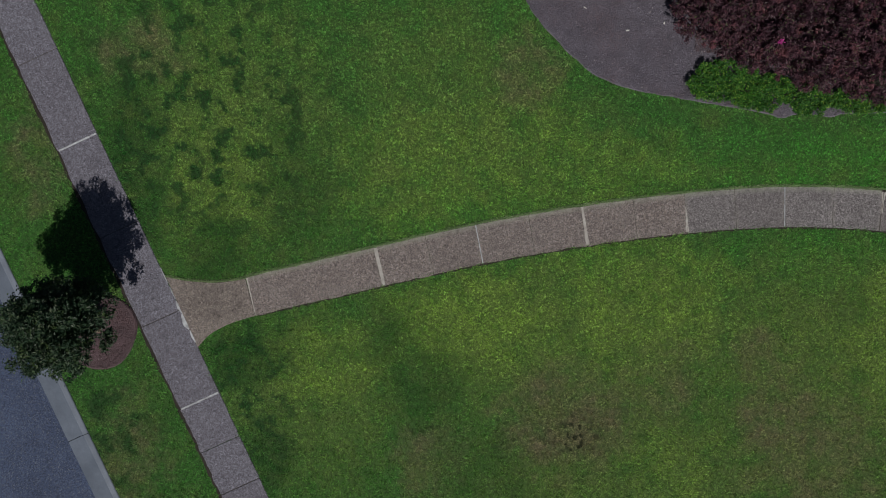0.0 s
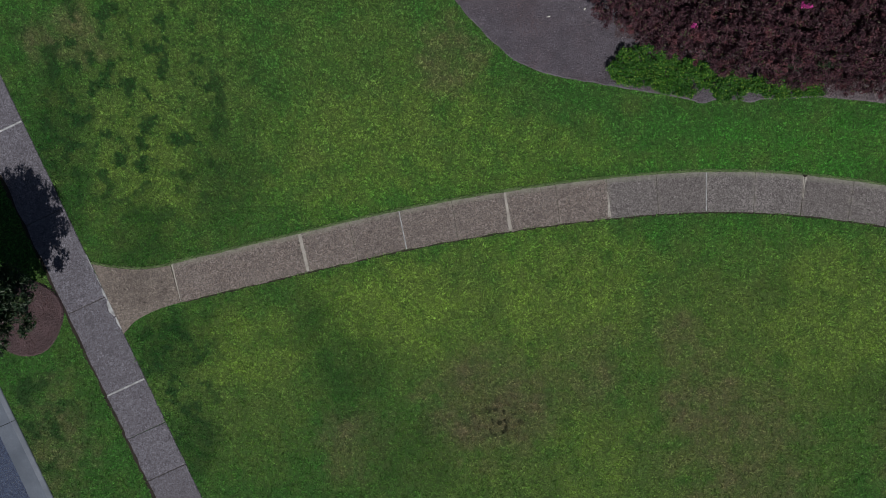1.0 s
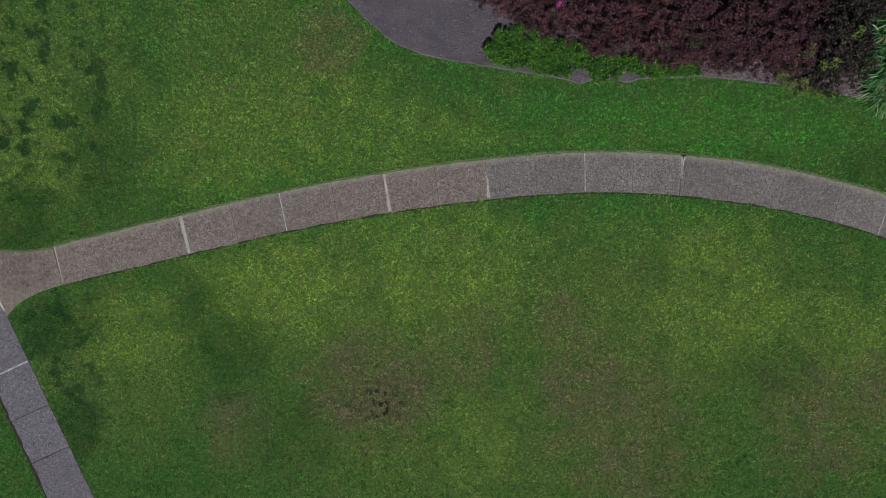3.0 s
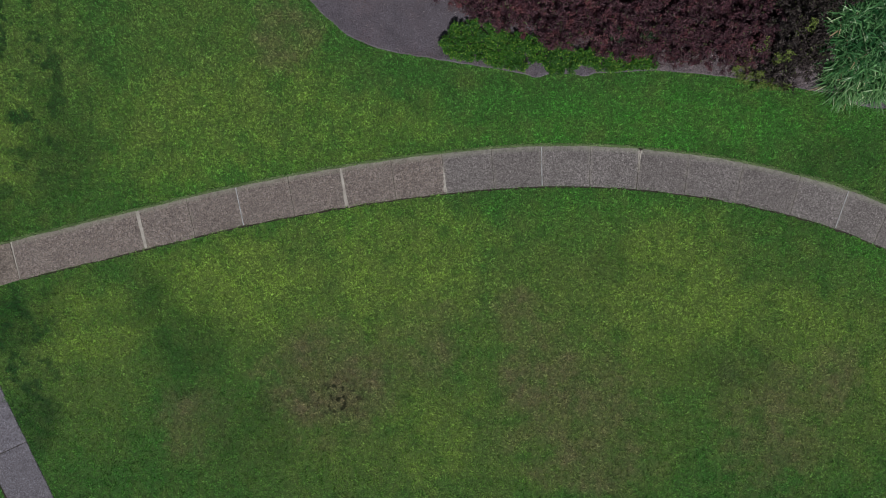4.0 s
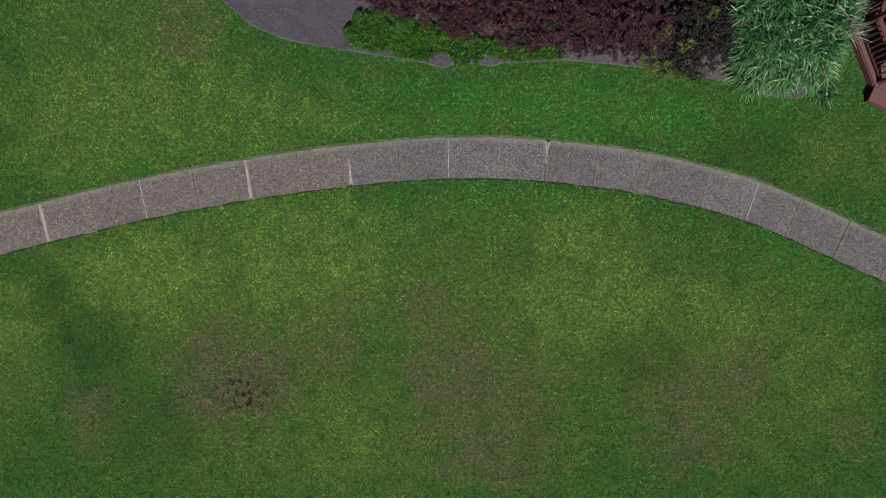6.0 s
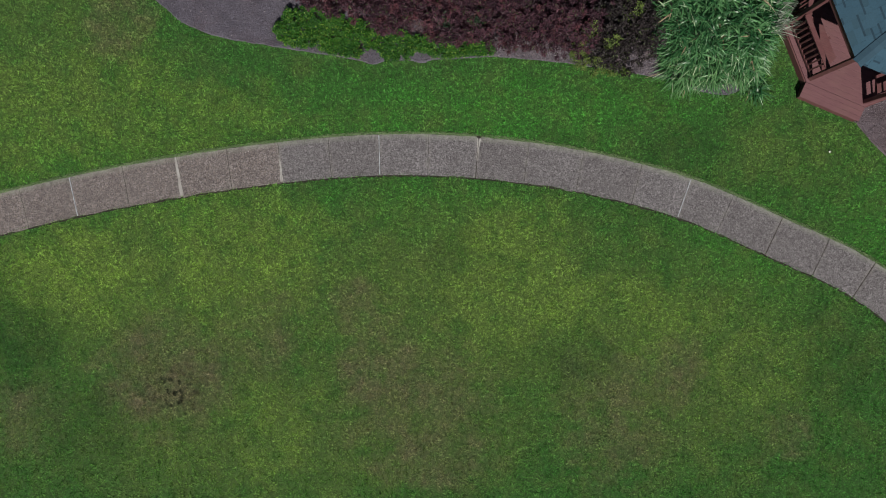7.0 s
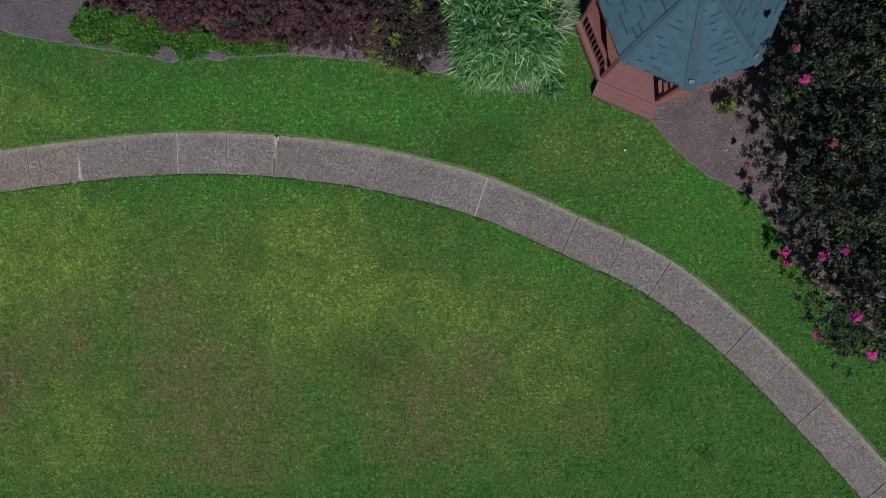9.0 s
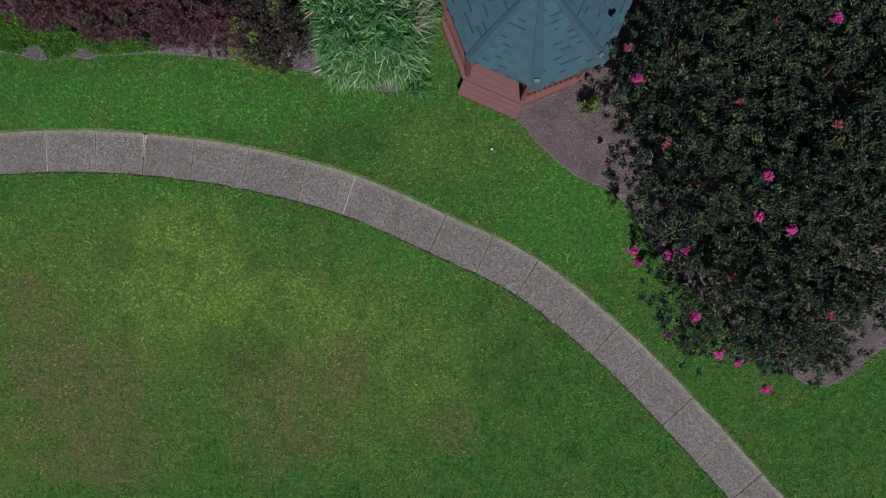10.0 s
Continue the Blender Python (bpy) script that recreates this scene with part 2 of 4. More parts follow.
LAWN = lawn_material("shaded_turf_soil", False)
BLADES = lawn_material("grass_blades", True)
PATH = aggregate_material("exposed_aggregate_path", (0.236, 0.222, 0.234), (0.072, 0.066, 0.074), rim=True, tint=(0.945, 0.945, 0.935))
PATH_WARM = aggregate_material("exposed_aggregate_path_warm", (0.245, 0.200, 0.176), (0.096, 0.074, 0.066), rim=True, tint=(1.02, 0.965, 0.91))
FLARE = aggregate_material("exposed_aggregate_cracked", (0.230, 0.202, 0.180), (0.088, 0.074, 0.064), cracks=True, tint=(1.14, 1.07, 0.97))
WALKWAY = aggregate_material("exposed_aggregate_walk", (0.150, 0.140, 0.150), (0.058, 0.052, 0.058), wear=0.55, tint=(0.86, 0.90, 1.06))
FILLER = plain_material("pale_joint_filler", (0.43, 0.42, 0.40), (0.24, 0.22, 0.205), 5.0, fine=40)
FILLER_WHITE = plain_material("white_joint_sealant", (0.50, 0.53, 0.57), (0.17, 0.17, 0.18), 6.0, fine=40)
FAINT = plain_material("faint_tooled_groove", (0.088, 0.080, 0.074), (0.050, 0.044, 0.040), 5.0)
GROOVE = plain_material("dark_joint_dirt", (0.062, 0.052, 0.045), (0.036, 0.030, 0.026), 6.0)
SOIL = plain_material("dark_soil", (0.030, 0.024, 0.020), (0.016, 0.013, 0.011), 6.0, fine=50, strength=0.8, distance=0.02, vary=0)
KERB = plain_material("kerb_concrete", (0.185, 0.214, 0.268), (0.112, 0.134, 0.172), 2.2, fine=30)
PAN = plain_material("gutter_concrete", (0.135, 0.162, 0.212), (0.084, 0.104, 0.140), 1.4, fine=30)
ASPHALT = asphalt_material()
MULCH = plain_material("bark_mulch", (0.128, 0.118, 0.150), (0.070, 0.063, 0.080), 2.0, fine=28, strength=1.0, distance=0.03, vary=0)


MULCH_PALE = plain_material("pale_mulch", (0.150, 0.122, 0.140), (0.082, 0.064, 0.075), 2.0, fine=28, strength=1.0, distance=0.03, vary=0)
MULCH_RED = plain_material("red_mulch", (0.105, 0.070, 0.080), (0.055, 0.038, 0.044), 2.0, fine=28, strength=1.0, distance=0.03, vary=0)


def chip_material(name, low, high, red, pale=0.015):
    n = Nodes(name)
    col = n.mix(n.island(), low, high)
    col = n.mix(n.ramp(n.island(), 1.0 - pale, 1.005 - pale), col, (0.40, 0.37, 0.38))
    col = n.mix(n.ramp(n.noise(2.4, 5, 0.65), 0.42, 0.62, 0.0, 0.55), col, low)
    col = n.mix(n.ramp(n.noise(0.9, 4), 0.46, 0.66, 0.0, 0.6), col, red)
    return n.done(col, 0.9)


CHIPS = chip_material("bark_chips", (0.066, 0.060, 0.078), (0.235, 0.216, 0.270), (0.150, 0.104, 0.116))
CHIPS_PALE = chip_material("pale_chips", (0.064, 0.052, 0.060), (0.300, 0.258, 0.292), (0.160, 0.100, 0.098), 0.07)
CHIPS_RED = chip_material("red_chips", (0.055, 0.034, 0.036), (0.150, 0.108, 0.122), (0.13, 0.07, 0.07))


def wood_material(name, a, b):
    n = Nodes(name)
    m = n.tree.nodes.new("ShaderNodeTexCoord")
    s = n.tree.nodes.new("ShaderNodeMapping")
    s.inputs["Scale"].default_value = (1.5, 22, 22)
    n.tree.links.new(m.outputs["Object"], s.inputs[0])
    grain = n.noise(2.0, 5, 0.6, s.outputs[0])
    col = n.mix(n.ramp(grain, 0.35, 0.65), a, b)
    col = n.mix(n.ramp(n.noise(3.0, 4), 0.45, 0.7, 0.0, 0.4), col, (0.165, 0.090, 0.085))
    col = n.mix(n.ramp(n.random(), 0.0, 1.0, 0.0, 0.15), col, tuple(0.6 * v for v in a))
    return n.done(col, 0.65, grain, 0.25, 0.004)


STAIN = wood_material("red_brown_stain", (0.135, 0.054, 0.056), (0.100, 0.040, 0.043))
STAIN_DECK = wood_material("worn_red_brown_deck_stain", (0.168, 0.080, 0.088), (0.132, 0.062, 0.070))


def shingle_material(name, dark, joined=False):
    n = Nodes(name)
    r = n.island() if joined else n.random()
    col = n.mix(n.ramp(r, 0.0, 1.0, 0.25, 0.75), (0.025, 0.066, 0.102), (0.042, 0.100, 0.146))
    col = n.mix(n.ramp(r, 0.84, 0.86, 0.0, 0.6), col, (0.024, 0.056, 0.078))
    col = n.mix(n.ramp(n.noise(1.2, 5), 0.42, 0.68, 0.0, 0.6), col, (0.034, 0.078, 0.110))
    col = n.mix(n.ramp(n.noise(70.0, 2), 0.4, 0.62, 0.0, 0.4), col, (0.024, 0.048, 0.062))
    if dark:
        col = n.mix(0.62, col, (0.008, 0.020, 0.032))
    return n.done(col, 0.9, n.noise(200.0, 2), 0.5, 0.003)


SHINGLE = shingle_material("blue_green_shingle", False)
SHINGLE_FAR = shingle_material("blue_green_shingle_joined", False, True)
HIP_CAP = plain_material("dull_blue_grey_granules", (0.036, 0.078, 0.112), (0.029, 0.066, 0.096), 3.0, rough=0.9, fine=70.0, vary=0.2)
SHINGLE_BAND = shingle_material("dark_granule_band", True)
METAL = plain_material("weathered_light_metal", (0.095, 0.135, 0.155), (0.07, 0.10, 0.115), 9.0, rough=0.6)
BARK = plain_material("tree_bark", (0.16, 0.12, 0.09), (0.09, 0.07, 0.055), 7.0, fine=40, strength=0.7, distance=0.01, vary=0)
OAK_LEAF = leaf_material("dark_green_leaves", (0.010, 0.030, 0.016), (0.040, 0.074, 0.034), (0.085, 0.11, 0.07), 0.05, lit=(0.050, 0.085, 0.024))
MYRTLE_LEAF = leaf_material("myrtle_leaves", (0.007, 0.017, 0.013), (0.042, 0.080, 0.058), (0.060, 0.044, 0.042), 0.09, lit=(0.098, 0.130, 0.038))
PURPLE_LEAF = leaf_material("purple_leaves", (0.026, 0.012, 0.021), (0.140, 0.060, 0.084), (0.060, 0.085, 0.034), 0.06, lit=(0.152, 0.056, 0.068))
DUSK_LEAF = leaf_material("dark_purple_green_leaves", (0.018, 0.015, 0.016), (0.060, 0.046, 0.048), (0.060, 0.085, 0.030), 0.08)
PALE_BLADES = leaf_material("pale_grass_blades", (0.15, 0.25, 0.10), (0.38, 0.47, 0.27), thin=0.2)
COVER_LEAF = leaf_material("ground_cover_leaves", (0.016, 0.085, 0.012), (0.090, 0.250, 0.028), (0.19, 0.33, 0.05), 0.12)
LIME_LEAF = leaf_material("lime_leaves", (0.070, 0.125, 0.024), (0.230, 0.290, 0.078))
BLOSSOM = leaf_material("pink_petals", (0.36, 0.024, 0.20), (0.62, 0.080, 0.38), thin=0.3)
FADED = leaf_material("faded_petals", (0.16, 0.030, 0.05), (0.32, 0.075, 0.11), thin=0.3)
REED = leaf_material("striped_grass_blades", (0.014, 0.080, 0.026), (0.145, 0.335, 0.130), (0.36, 0.48, 0.30), 0.035, rough=0.35)
REED_PALE = leaf_material("pale_striped_grass_blades", (0.044, 0.150, 0.050), (0.200, 0.370, 0.150), (0.42, 0.52, 0.34), 0.07, rough=0.4)
DRY = leaf_material("dry_straw", (0.26, 0.20, 0.12), (0.42, 0.35, 0.24))
PLUME = leaf_material("bleached_plumes", (0.16, 0.20, 0.15), (0.36, 0.39, 0.33))
LITTER = plain_material("white_litter", (0.75, 0.75, 0.72), (0.6, 0.6, 0.58), 20.0, vary=0)


# ---- building helpers ----
def thing(name, at, label, category, group="", kind="", turn=0.0):
    ob = new(name)
    ob.matrix_basis = pose(*at, 0, 0, turn)
    return tagged(ob, label, category, group, kind)


def link(name, mesh, material, parent=None, label=""):
    ob = new(name, mesh)
    if material and not mesh.materials:
        mesh.materials.append(material)
    if parent:
        ob.parent = parent
    return tagged(ob, label)


def part(name, bm, material, parent=None, label=""):
    mesh = bpy.data.meshes.new(name)
    bmesh.ops.recalc_face_normals(bm, faces=bm.faces)
    bm.to_mesh(mesh)
    bm.free()
    return link(name, mesh, material, parent, label)


def mesh_of(name, verts, faces, smooth=False):
    """A mesh from arrays: verts (n, 3), faces (m, k)."""
    verts, faces = np.asarray(verts, np.float32), np.asarray(faces, np.int32)
    mesh = bpy.data.meshes.new(name)
    m, k = faces.shape
    mesh.vertices.add(len(verts))
    mesh.vertices.foreach_set("co", verts.ravel())
    mesh.loops.add(m * k)
    mesh.loops.foreach_set("vertex_index", faces.ravel())
    mesh.polygons.add(m)
    mesh.polygons.foreach_set("loop_start", np.arange(0, m * k, k, dtype=np.int32))
    mesh.polygons.foreach_set("use_smooth", np.full(m, smooth))
    mesh.update(calc_edges=True)
    return mesh


def slab_bm(ring, z0, z1, soft=0.012):
    """A plate with the plan ring (counter-clockwise), its upper rim rounded off by soft."""
    bm = bmesh.new()
    c = [Vector((x, y)) for x, y in ring]
    inner = []
    for i, p in enumerate(c):
        a, b = (p - c[i - 1]).normalized(), (c[(i + 1) % len(c)] - p).normalized()
        na, nb = Vector((-a.y, a.x)), Vector((-b.y, b.x))
        s = na + nb
        inner.append(p + s * (soft / max(0.5, 1 + na.dot(nb))))
    low = [bm.verts.new((p.x, p.y, z0)) for p in c]
    mid = [bm.verts.new((p.x, p.y, z1 - soft)) for p in c]
    top = [bm.verts.new((p.x, p.y, z1)) for p in inner]
    n = len(c)
    for i in range(n):
        j = (i + 1) % n
        bm.faces.new((low[i], low[j], mid[j], mid[i]))
        bm.faces.new((mid[i], mid[j], top[j], top[i]))
    bm.faces.new(top)
    bm.faces.new(low[::-1])
    bmesh.ops.triangulate(bm, faces=[f for f in bm.faces if len(f.verts) > 4])
    return bm


def beam_bm(a, b, w, h, bevel=0.006, up=(0, 0, 1)):
    """A squared timber from a to b, w wide and h high."""
    a, b = Vector(a), Vector(b)
    d = (b - a).normalized()
    side = d.cross(Vector(up))
    if side.length < 1e-4:
        side = Vector((1, 0, 0))
    side.normalize()
    top = side.cross(d)
    bm = bmesh.new()
    bmesh.ops.create_cube(bm, size=1)
    m = Matrix((side * w, d * (b - a).length, top * h)).transposed().to_4x4()
    m.translation = (a + b) / 2
    bmesh.ops.transform(bm, matrix=m, verts=bm.verts)
    if bevel:
        bmesh.ops.bevel(bm, geom=bm.edges[:], offset=bevel, segments=1, affect="EDGES")
    return bm


def tube(bm, points, radii, sides=7):
    """A tapered limb through points."""
    rings = []
    pts = [Vector(p) for p in points]
    for i, p in enumerate(pts):
        d = (pts[min(i + 1, len(pts) - 1)] - pts[max(i - 1, 0)]).normalized()
        x = d.orthogonal().normalized()
        y = d.cross(x)
        rings.append([bm.verts.new(p + (x * math.cos(k * math.tau / sides) + y * math.sin(k * math.tau / sides)) * radii[i]) for k in range(sides)])
    for a, b in zip(rings, rings[1:]):
        best = min(range(sides), key=lambda s: sum((a[k].co - b[(k + s) % sides].co).length for k in range(sides)))
        for k in range(sides):
            bm.faces.new((a[k], a[(k + 1) % sides], b[(k + 1 + best) % sides], b[(k + best) % sides]))
    bm.faces.new(rings[-1])
    return bm


def leaves(name, centres, spread, per, size, rng, lift=0.5, slim=0.5):
    """Folded leaf blades, per of them round each centre."""
    centres = np.repeat(np.asarray(centres, float), per, axis=0)
    n = len(centres)
    pos = centres + rng.normal(0, 1, (n, 3)) * (np.repeat(np.broadcast_to(spread, (n // per,)), per)[:, None] * (0.55, 0.55, 0.42))
    nor = rng.normal(0, 1, (n, 3))
    nor[:, 2] = np.abs(nor[:, 2]) + lift
    nor /= np.linalg.norm(nor, axis=1, keepdims=True)
    tan = np.cross(nor, rng.normal(0, 1, (n, 3)))
    tan /= np.linalg.norm(tan, axis=1, keepdims=True)
    side = np.cross(nor, tan)
    ln = (size * rng.uniform(0.6, 1.35, n))[:, None]
    v = np.stack([pos - tan * ln * 0.5, pos + side * ln * slim * 0.5 + nor * ln * 0.1, pos + tan * ln * 0.5, pos - side * ln * slim * 0.5 + nor * ln * 0.1], 1).reshape(-1, 3)
    return mesh_of(name, v, np.arange(4 * n).reshape(-1, 4))


def inside(poly, x, y):
    """Whether points lie in a closed plan outline."""
    x, y = np.asarray(x), np.asarray(y)
    hit = np.zeros(x.shape, bool)
    for (ax, ay), (bx, by) in zip(poly, poly[1:] + poly[:1]):
        if ay != by:
            hit ^= ((ay > y) != (by > y)) & (x < (bx - ax) * (y - ay) / (by - ay) + ax)
    return hit


def spline(points, step=0.2):
    """A smooth line through points; also the length at which each of them lies."""
    p = [Vector(q) for q in points]
    p = [2 * p[0] - p[1]] + p + [2 * p[-1] - p[-2]]
    line, marks, run = [p[1].copy()], [0.0], 0.0
    for i in range(1, len(p) - 2):
        k = max(2, round((p[i + 1] - p[i]).length / step))
        for j in range(1, k + 1):
            t = j / k
            a, b, c, d = p[i - 1], p[i], p[i + 1], p[i + 2]
            q = 0.5 * ((2 * b) + (c - a) * t + (2 * a - 5 * b + 4 * c - d) * t * t + (3 * b - 3 * c + d - a) * t ** 3)
            run += (q - line[-1]).length
            line.append(q)
        marks.append(run)
    return line, marks


# ---- ground, street and kerb ----
# Along the street: ALONG; across it, towards the lawn: OVER.
ALONG, OVER = Vector((0.416, -0.909)).normalized(), Vector((0.909, 0.416)).normalized()
KERB_BACK, KERB_FACE, GUTTER = -10.90, -11.06, -11.58


def street(s, o, z=0.0):
    p = ALONG * s + OVER * o
    return (p.x, p.y, z)


def across(name, profile, s0, s1, material, step=None):
    """A strip along the street with the profile (offset, height)."""
    bm = bmesh.new()
    k = 1 if not step else max(1, round((s1 - s0) / step))
    rows = [[bm.verts.new(street(s0 + (s1 - s0) * i / k, o, z)) for o, z in profile] for i in range(k + 1)]
    for a, b in zip(rows, rows[1:]):
        for i in range(len(profile) - 1):
            bm.faces.new((a[i], a[i + 1], b[i + 1], b[i]))
    return part(name, bm, material)


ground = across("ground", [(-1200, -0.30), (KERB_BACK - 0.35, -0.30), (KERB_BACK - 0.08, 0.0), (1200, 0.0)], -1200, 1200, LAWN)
tagged(ground, "mown green lawn with yellowed and brown patches", "lawn", kind="structure")
road = across("road", [(-19.5, -0.13), (-15.5, -0.08), (GUTTER, -0.15), (GUTTER, -0.22)], -120, 120, ASPHALT)
tagged(road, "blue-grey asphalt street beside the kerb", "road", kind="structure")

kerb = thing("kerb", (0, 0, 0), "pale concrete kerb and gutter between lawn and street", "kerb", kind="structure")
KERB_PROFILE = [(KERB_BACK, -0.3), (KERB_BACK, 0.015), (KERB_BACK - 0.02, 0.03), (KERB_FACE + 0.03, 0.025), (KERB_FACE, 0.005), (KERB_FACE - 0.035, -0.11), (KERB_FACE - 0.035, -0.3)]
PAN_PROFILE = [(KERB_FACE - 0.04, -0.3), (KERB_FACE - 0.04, -0.115), (KERB_FACE - 0.09, -0.138), (KERB_FACE - 0.30, -0.150), (GUTTER + 0.01, -0.140), (GUTTER, -0.146), (GUTTER, -0.3)]
for i in range(-12, 12):
    for name, prof, mt in (("kerb_stone", KERB_PROFILE, KERB), ("gutter_pan", PAN_PROFILE, PAN)):
        bm = bmesh.new()
        s0, s1 = 1.11 + i * 3.0, 1.11 + i * 3.0 + 2.985
        ends = [[bm.verts.new(street(s, o, z)) for o, z in prof] for s in (s0, s1)]
        for j in range(len(prof) - 1):
            bm.faces.new((ends[0][j], ends[0][j + 1], ends[1][j + 1], ends[1][j]))
        bm.faces.new(ends[0])
        bm.faces.new(ends[1][::-1])
        part(name, bm, mt, kerb)

# ---- walk beside the street ----
WALK_L, WALK_R = -8.46, -7.35
TOP = 0.016
pavement = thing("pavement", (0, 0, 0), "grey-brown exposed aggregate walk along the street", "pavement", kind="structure")
joints = [-13.0, -10.6, -8.15, -5.78, -3.32, -0.81, 1.54, 4.0, 6.4]
pale_joints = (-5.78, 1.54)
for a, b in zip(joints, joints[1:]):
    for s0, s1 in (((a + 0.006, 2.78), (2.788, b - 0.006)) if a == 1.54 else ((a + 0.006, b - 0.006),)):
        k = 10
        left = [street(s0 + (s1 - s0) * i / k, WALK_L + 0.05 * noise.noise((s0 + i * 0.4, 3, 0)))[:2] for i in range(k + 1)]
        right = [street(s0 + (s1 - s0) * i / k, WALK_R + 0.014 * noise.noise((s0 + i * 0.3, 9, 0)))[:2] for i in range(k + 1)]
        part("slab", slab_bm(left + right[::-1], -0.1, TOP + 0.004 * noise.noise((s0, 0, 0))), WALKWAY, pavement)
for s in joints[1:-1]:
    w, mt = (0.022, FILLER_WHITE) if s in pale_joints else (0.006, FAINT)
    ring = [street(s - w, WALK_L + 0.02)[:2], street(s + w, WALK_L + 0.02)[:2], street(s + w, WALK_R - 0.02)[:2], street(s - w, WALK_R - 0.02)[:2]]
    part("joint_filler", slab_bm(ring, -0.1, TOP - 0.004 if mt is FAINT else TOP + 0.004, 0.003), mt, pavement)

# ---- curved garden path ----
PATH_W, RIM = 1.02, -0.03
OUTER = [(-5.31, -1.51), (-1.99, -0.741), (0.567, -0.165), (3.269, 0.304), (5.85, 0.63), (8.372, 0.79), (10.855, 0.692), (13.45, 0.31), (16.055, -0.395), (18.28, -1.38),
         (20.53, -2.51), (22.7, -4.28), (24.49, -6.13), (26.5, -8.40), (28.6, -11.0), (30.5, -13.6)]
line, marks = spline(OUTER, 0.1)
run = [0.0]
for a, b in zip(line, line[1:]):
    run.append(run[-1] + (b - a).length)
run = np.array(run)
LINE = np.array([tuple(p) for p in line])


def on_path(s, off):
    """The place at length s along the outer edge, off metres in from it."""
    x, y = np.interp(s, run, LINE[:, 0]), np.interp(s, run, LINE[:, 1])
    e = 0.15
    dx, dy = np.interp(s + e, run, LINE[:, 0]) - np.interp(s - e, run, LINE[:, 0]), np.interp(s + e, run, LINE[:, 1]) - np.interp(s - e, run, LINE[:, 1])
    h = math.hypot(dx, dy)
    off += RIM
    return (x + dy / h * off, y - dx / h * off)


garden_path = thing("path", (0, 0, 0), "curved grey-brown exposed aggregate path across the lawn", "path", kind="structure")


def path_slab(s0, s1, soft=0.007):
    """One slab: rows across the path, its rim and ends rounded off."""
    k = max(5, round((s1 - s0) / 0.09))
    ss = [s0, s0 + soft] + [s0 + (s1 - s0) * i / k for i in range(1, k)] + [s1 - soft, s1]
    lift = TOP + 0.005 * noise.noise((s0, 2, 0))
    bm = bmesh.new()
    uv = bm.loops.layers.uv.new("UVMap")
    rows, where = [], {}
    for i, s in enumerate(ss):
        a = 0.024 * noise.noise((s * 2.1, 1, 0)) + 0.012 * noise.noise((s * 9, 1, 0)) + 0.010 * noise.noise((s * 23, 1, 0))
        b = PATH_W + 0.034 * noise.noise((s * 2.1, 5, 0)) + 0.016 * noise.noise((s * 9, 5, 0)) + 0.012 * noise.noise((s * 23, 5, 0))
        top = lift - (soft if i in (0, len(ss) - 1) else 0)
        row = []
        for off, z in ((a, -0.1), (a, lift - soft), (a + soft, top), (0.5 * (a + b), top), (b - soft, top), (b, lift - soft), (b, -0.1)):
            v = bm.verts.new((*on_path(s, off), z))
            where[v] = (off, min(s - s0, s1 - s))
            row.append(v)
        rows.append(row)
    for a, b in zip(rows, rows[1:]):
        for i in range(len(a) - 1):
            bm.faces.new((a[i], a[i + 1], b[i + 1], b[i]))
    bm.faces.new(rows[0])
    bm.faces.new(rows[-1][::-1])
    for f in bm.faces:
        for c in f.loops:
            c[uv].uv = where[c.vert]
    part("slab", bm, PATH_WARM if s0 < marks[4] - 0.5 else PATH, garden_path)


def path_joint(s, w, material, top=0.003):
    ring = [on_path(s - w, PATH_W - 0.015), on_path(s + w, PATH_W - 0.015), on_path(s + w, 0.015), on_path(s - w, 0.015)]
    part("joint_filler", slab_bm(ring, -0.1, TOP + top, 0.003), material, garden_path)


m_end = marks[-1]
# main joints, with the grooves between them: length, half width, material
m = marks
cuts = [(m[0], 0.016, FILLER)]
cuts += [(m[1], 0.030, FILLER), ((m[1] + m[2]) / 2, 0.003, FAINT), (m[2], 0.013, FILLER_WHITE), (0.5 * (m[2] + m[3]), 0.003, FAINT), (m[3], 0.022, FILLER)]
cuts += [((m[3] + m[4]) / 2, 0.003, FAINT), (m[4], 0.005, FAINT), ((m[4] + m[5]) / 2, 0.003, FAINT), (m[5], 0.011, FILLER_WHITE), ((m[5] + m[6]) / 2, 0.003, FAINT), (m[6], 0.009, GROOVE)]
cuts += [(m[6] + (m[8] - m[6]) * f, 0.003, FAINT) for f in (0.235, 0.49, 0.765)] + [(m[8], 0.012, FILLER_WHITE)]
cuts += [((m[8] + m[9]) / 2 - 0.1, 0.003, FAINT), (m[9], 0.009, GROOVE), ((m[9] + m[10]) / 2, 0.005, GROOVE), (m[10], 0.010, GROOVE)]
s = m[10]
while s < m[-1] - 2.5:
    s += 1.27
    odd = round((s - m[10]) / 1.27) % 2
    cuts.append((s, 0.003 if odd else 0.009, FAINT if odd else GROOVE))
for (a, wa, _), (b, wb, _) in zip(cuts, cuts[1:]):
    path_slab(a + wa, b - wb)
for s, w, mt in cuts:
    path_joint(s, w, mt, 0.004 if mt in (FILLER, FILLER_WHITE) else -0.003)

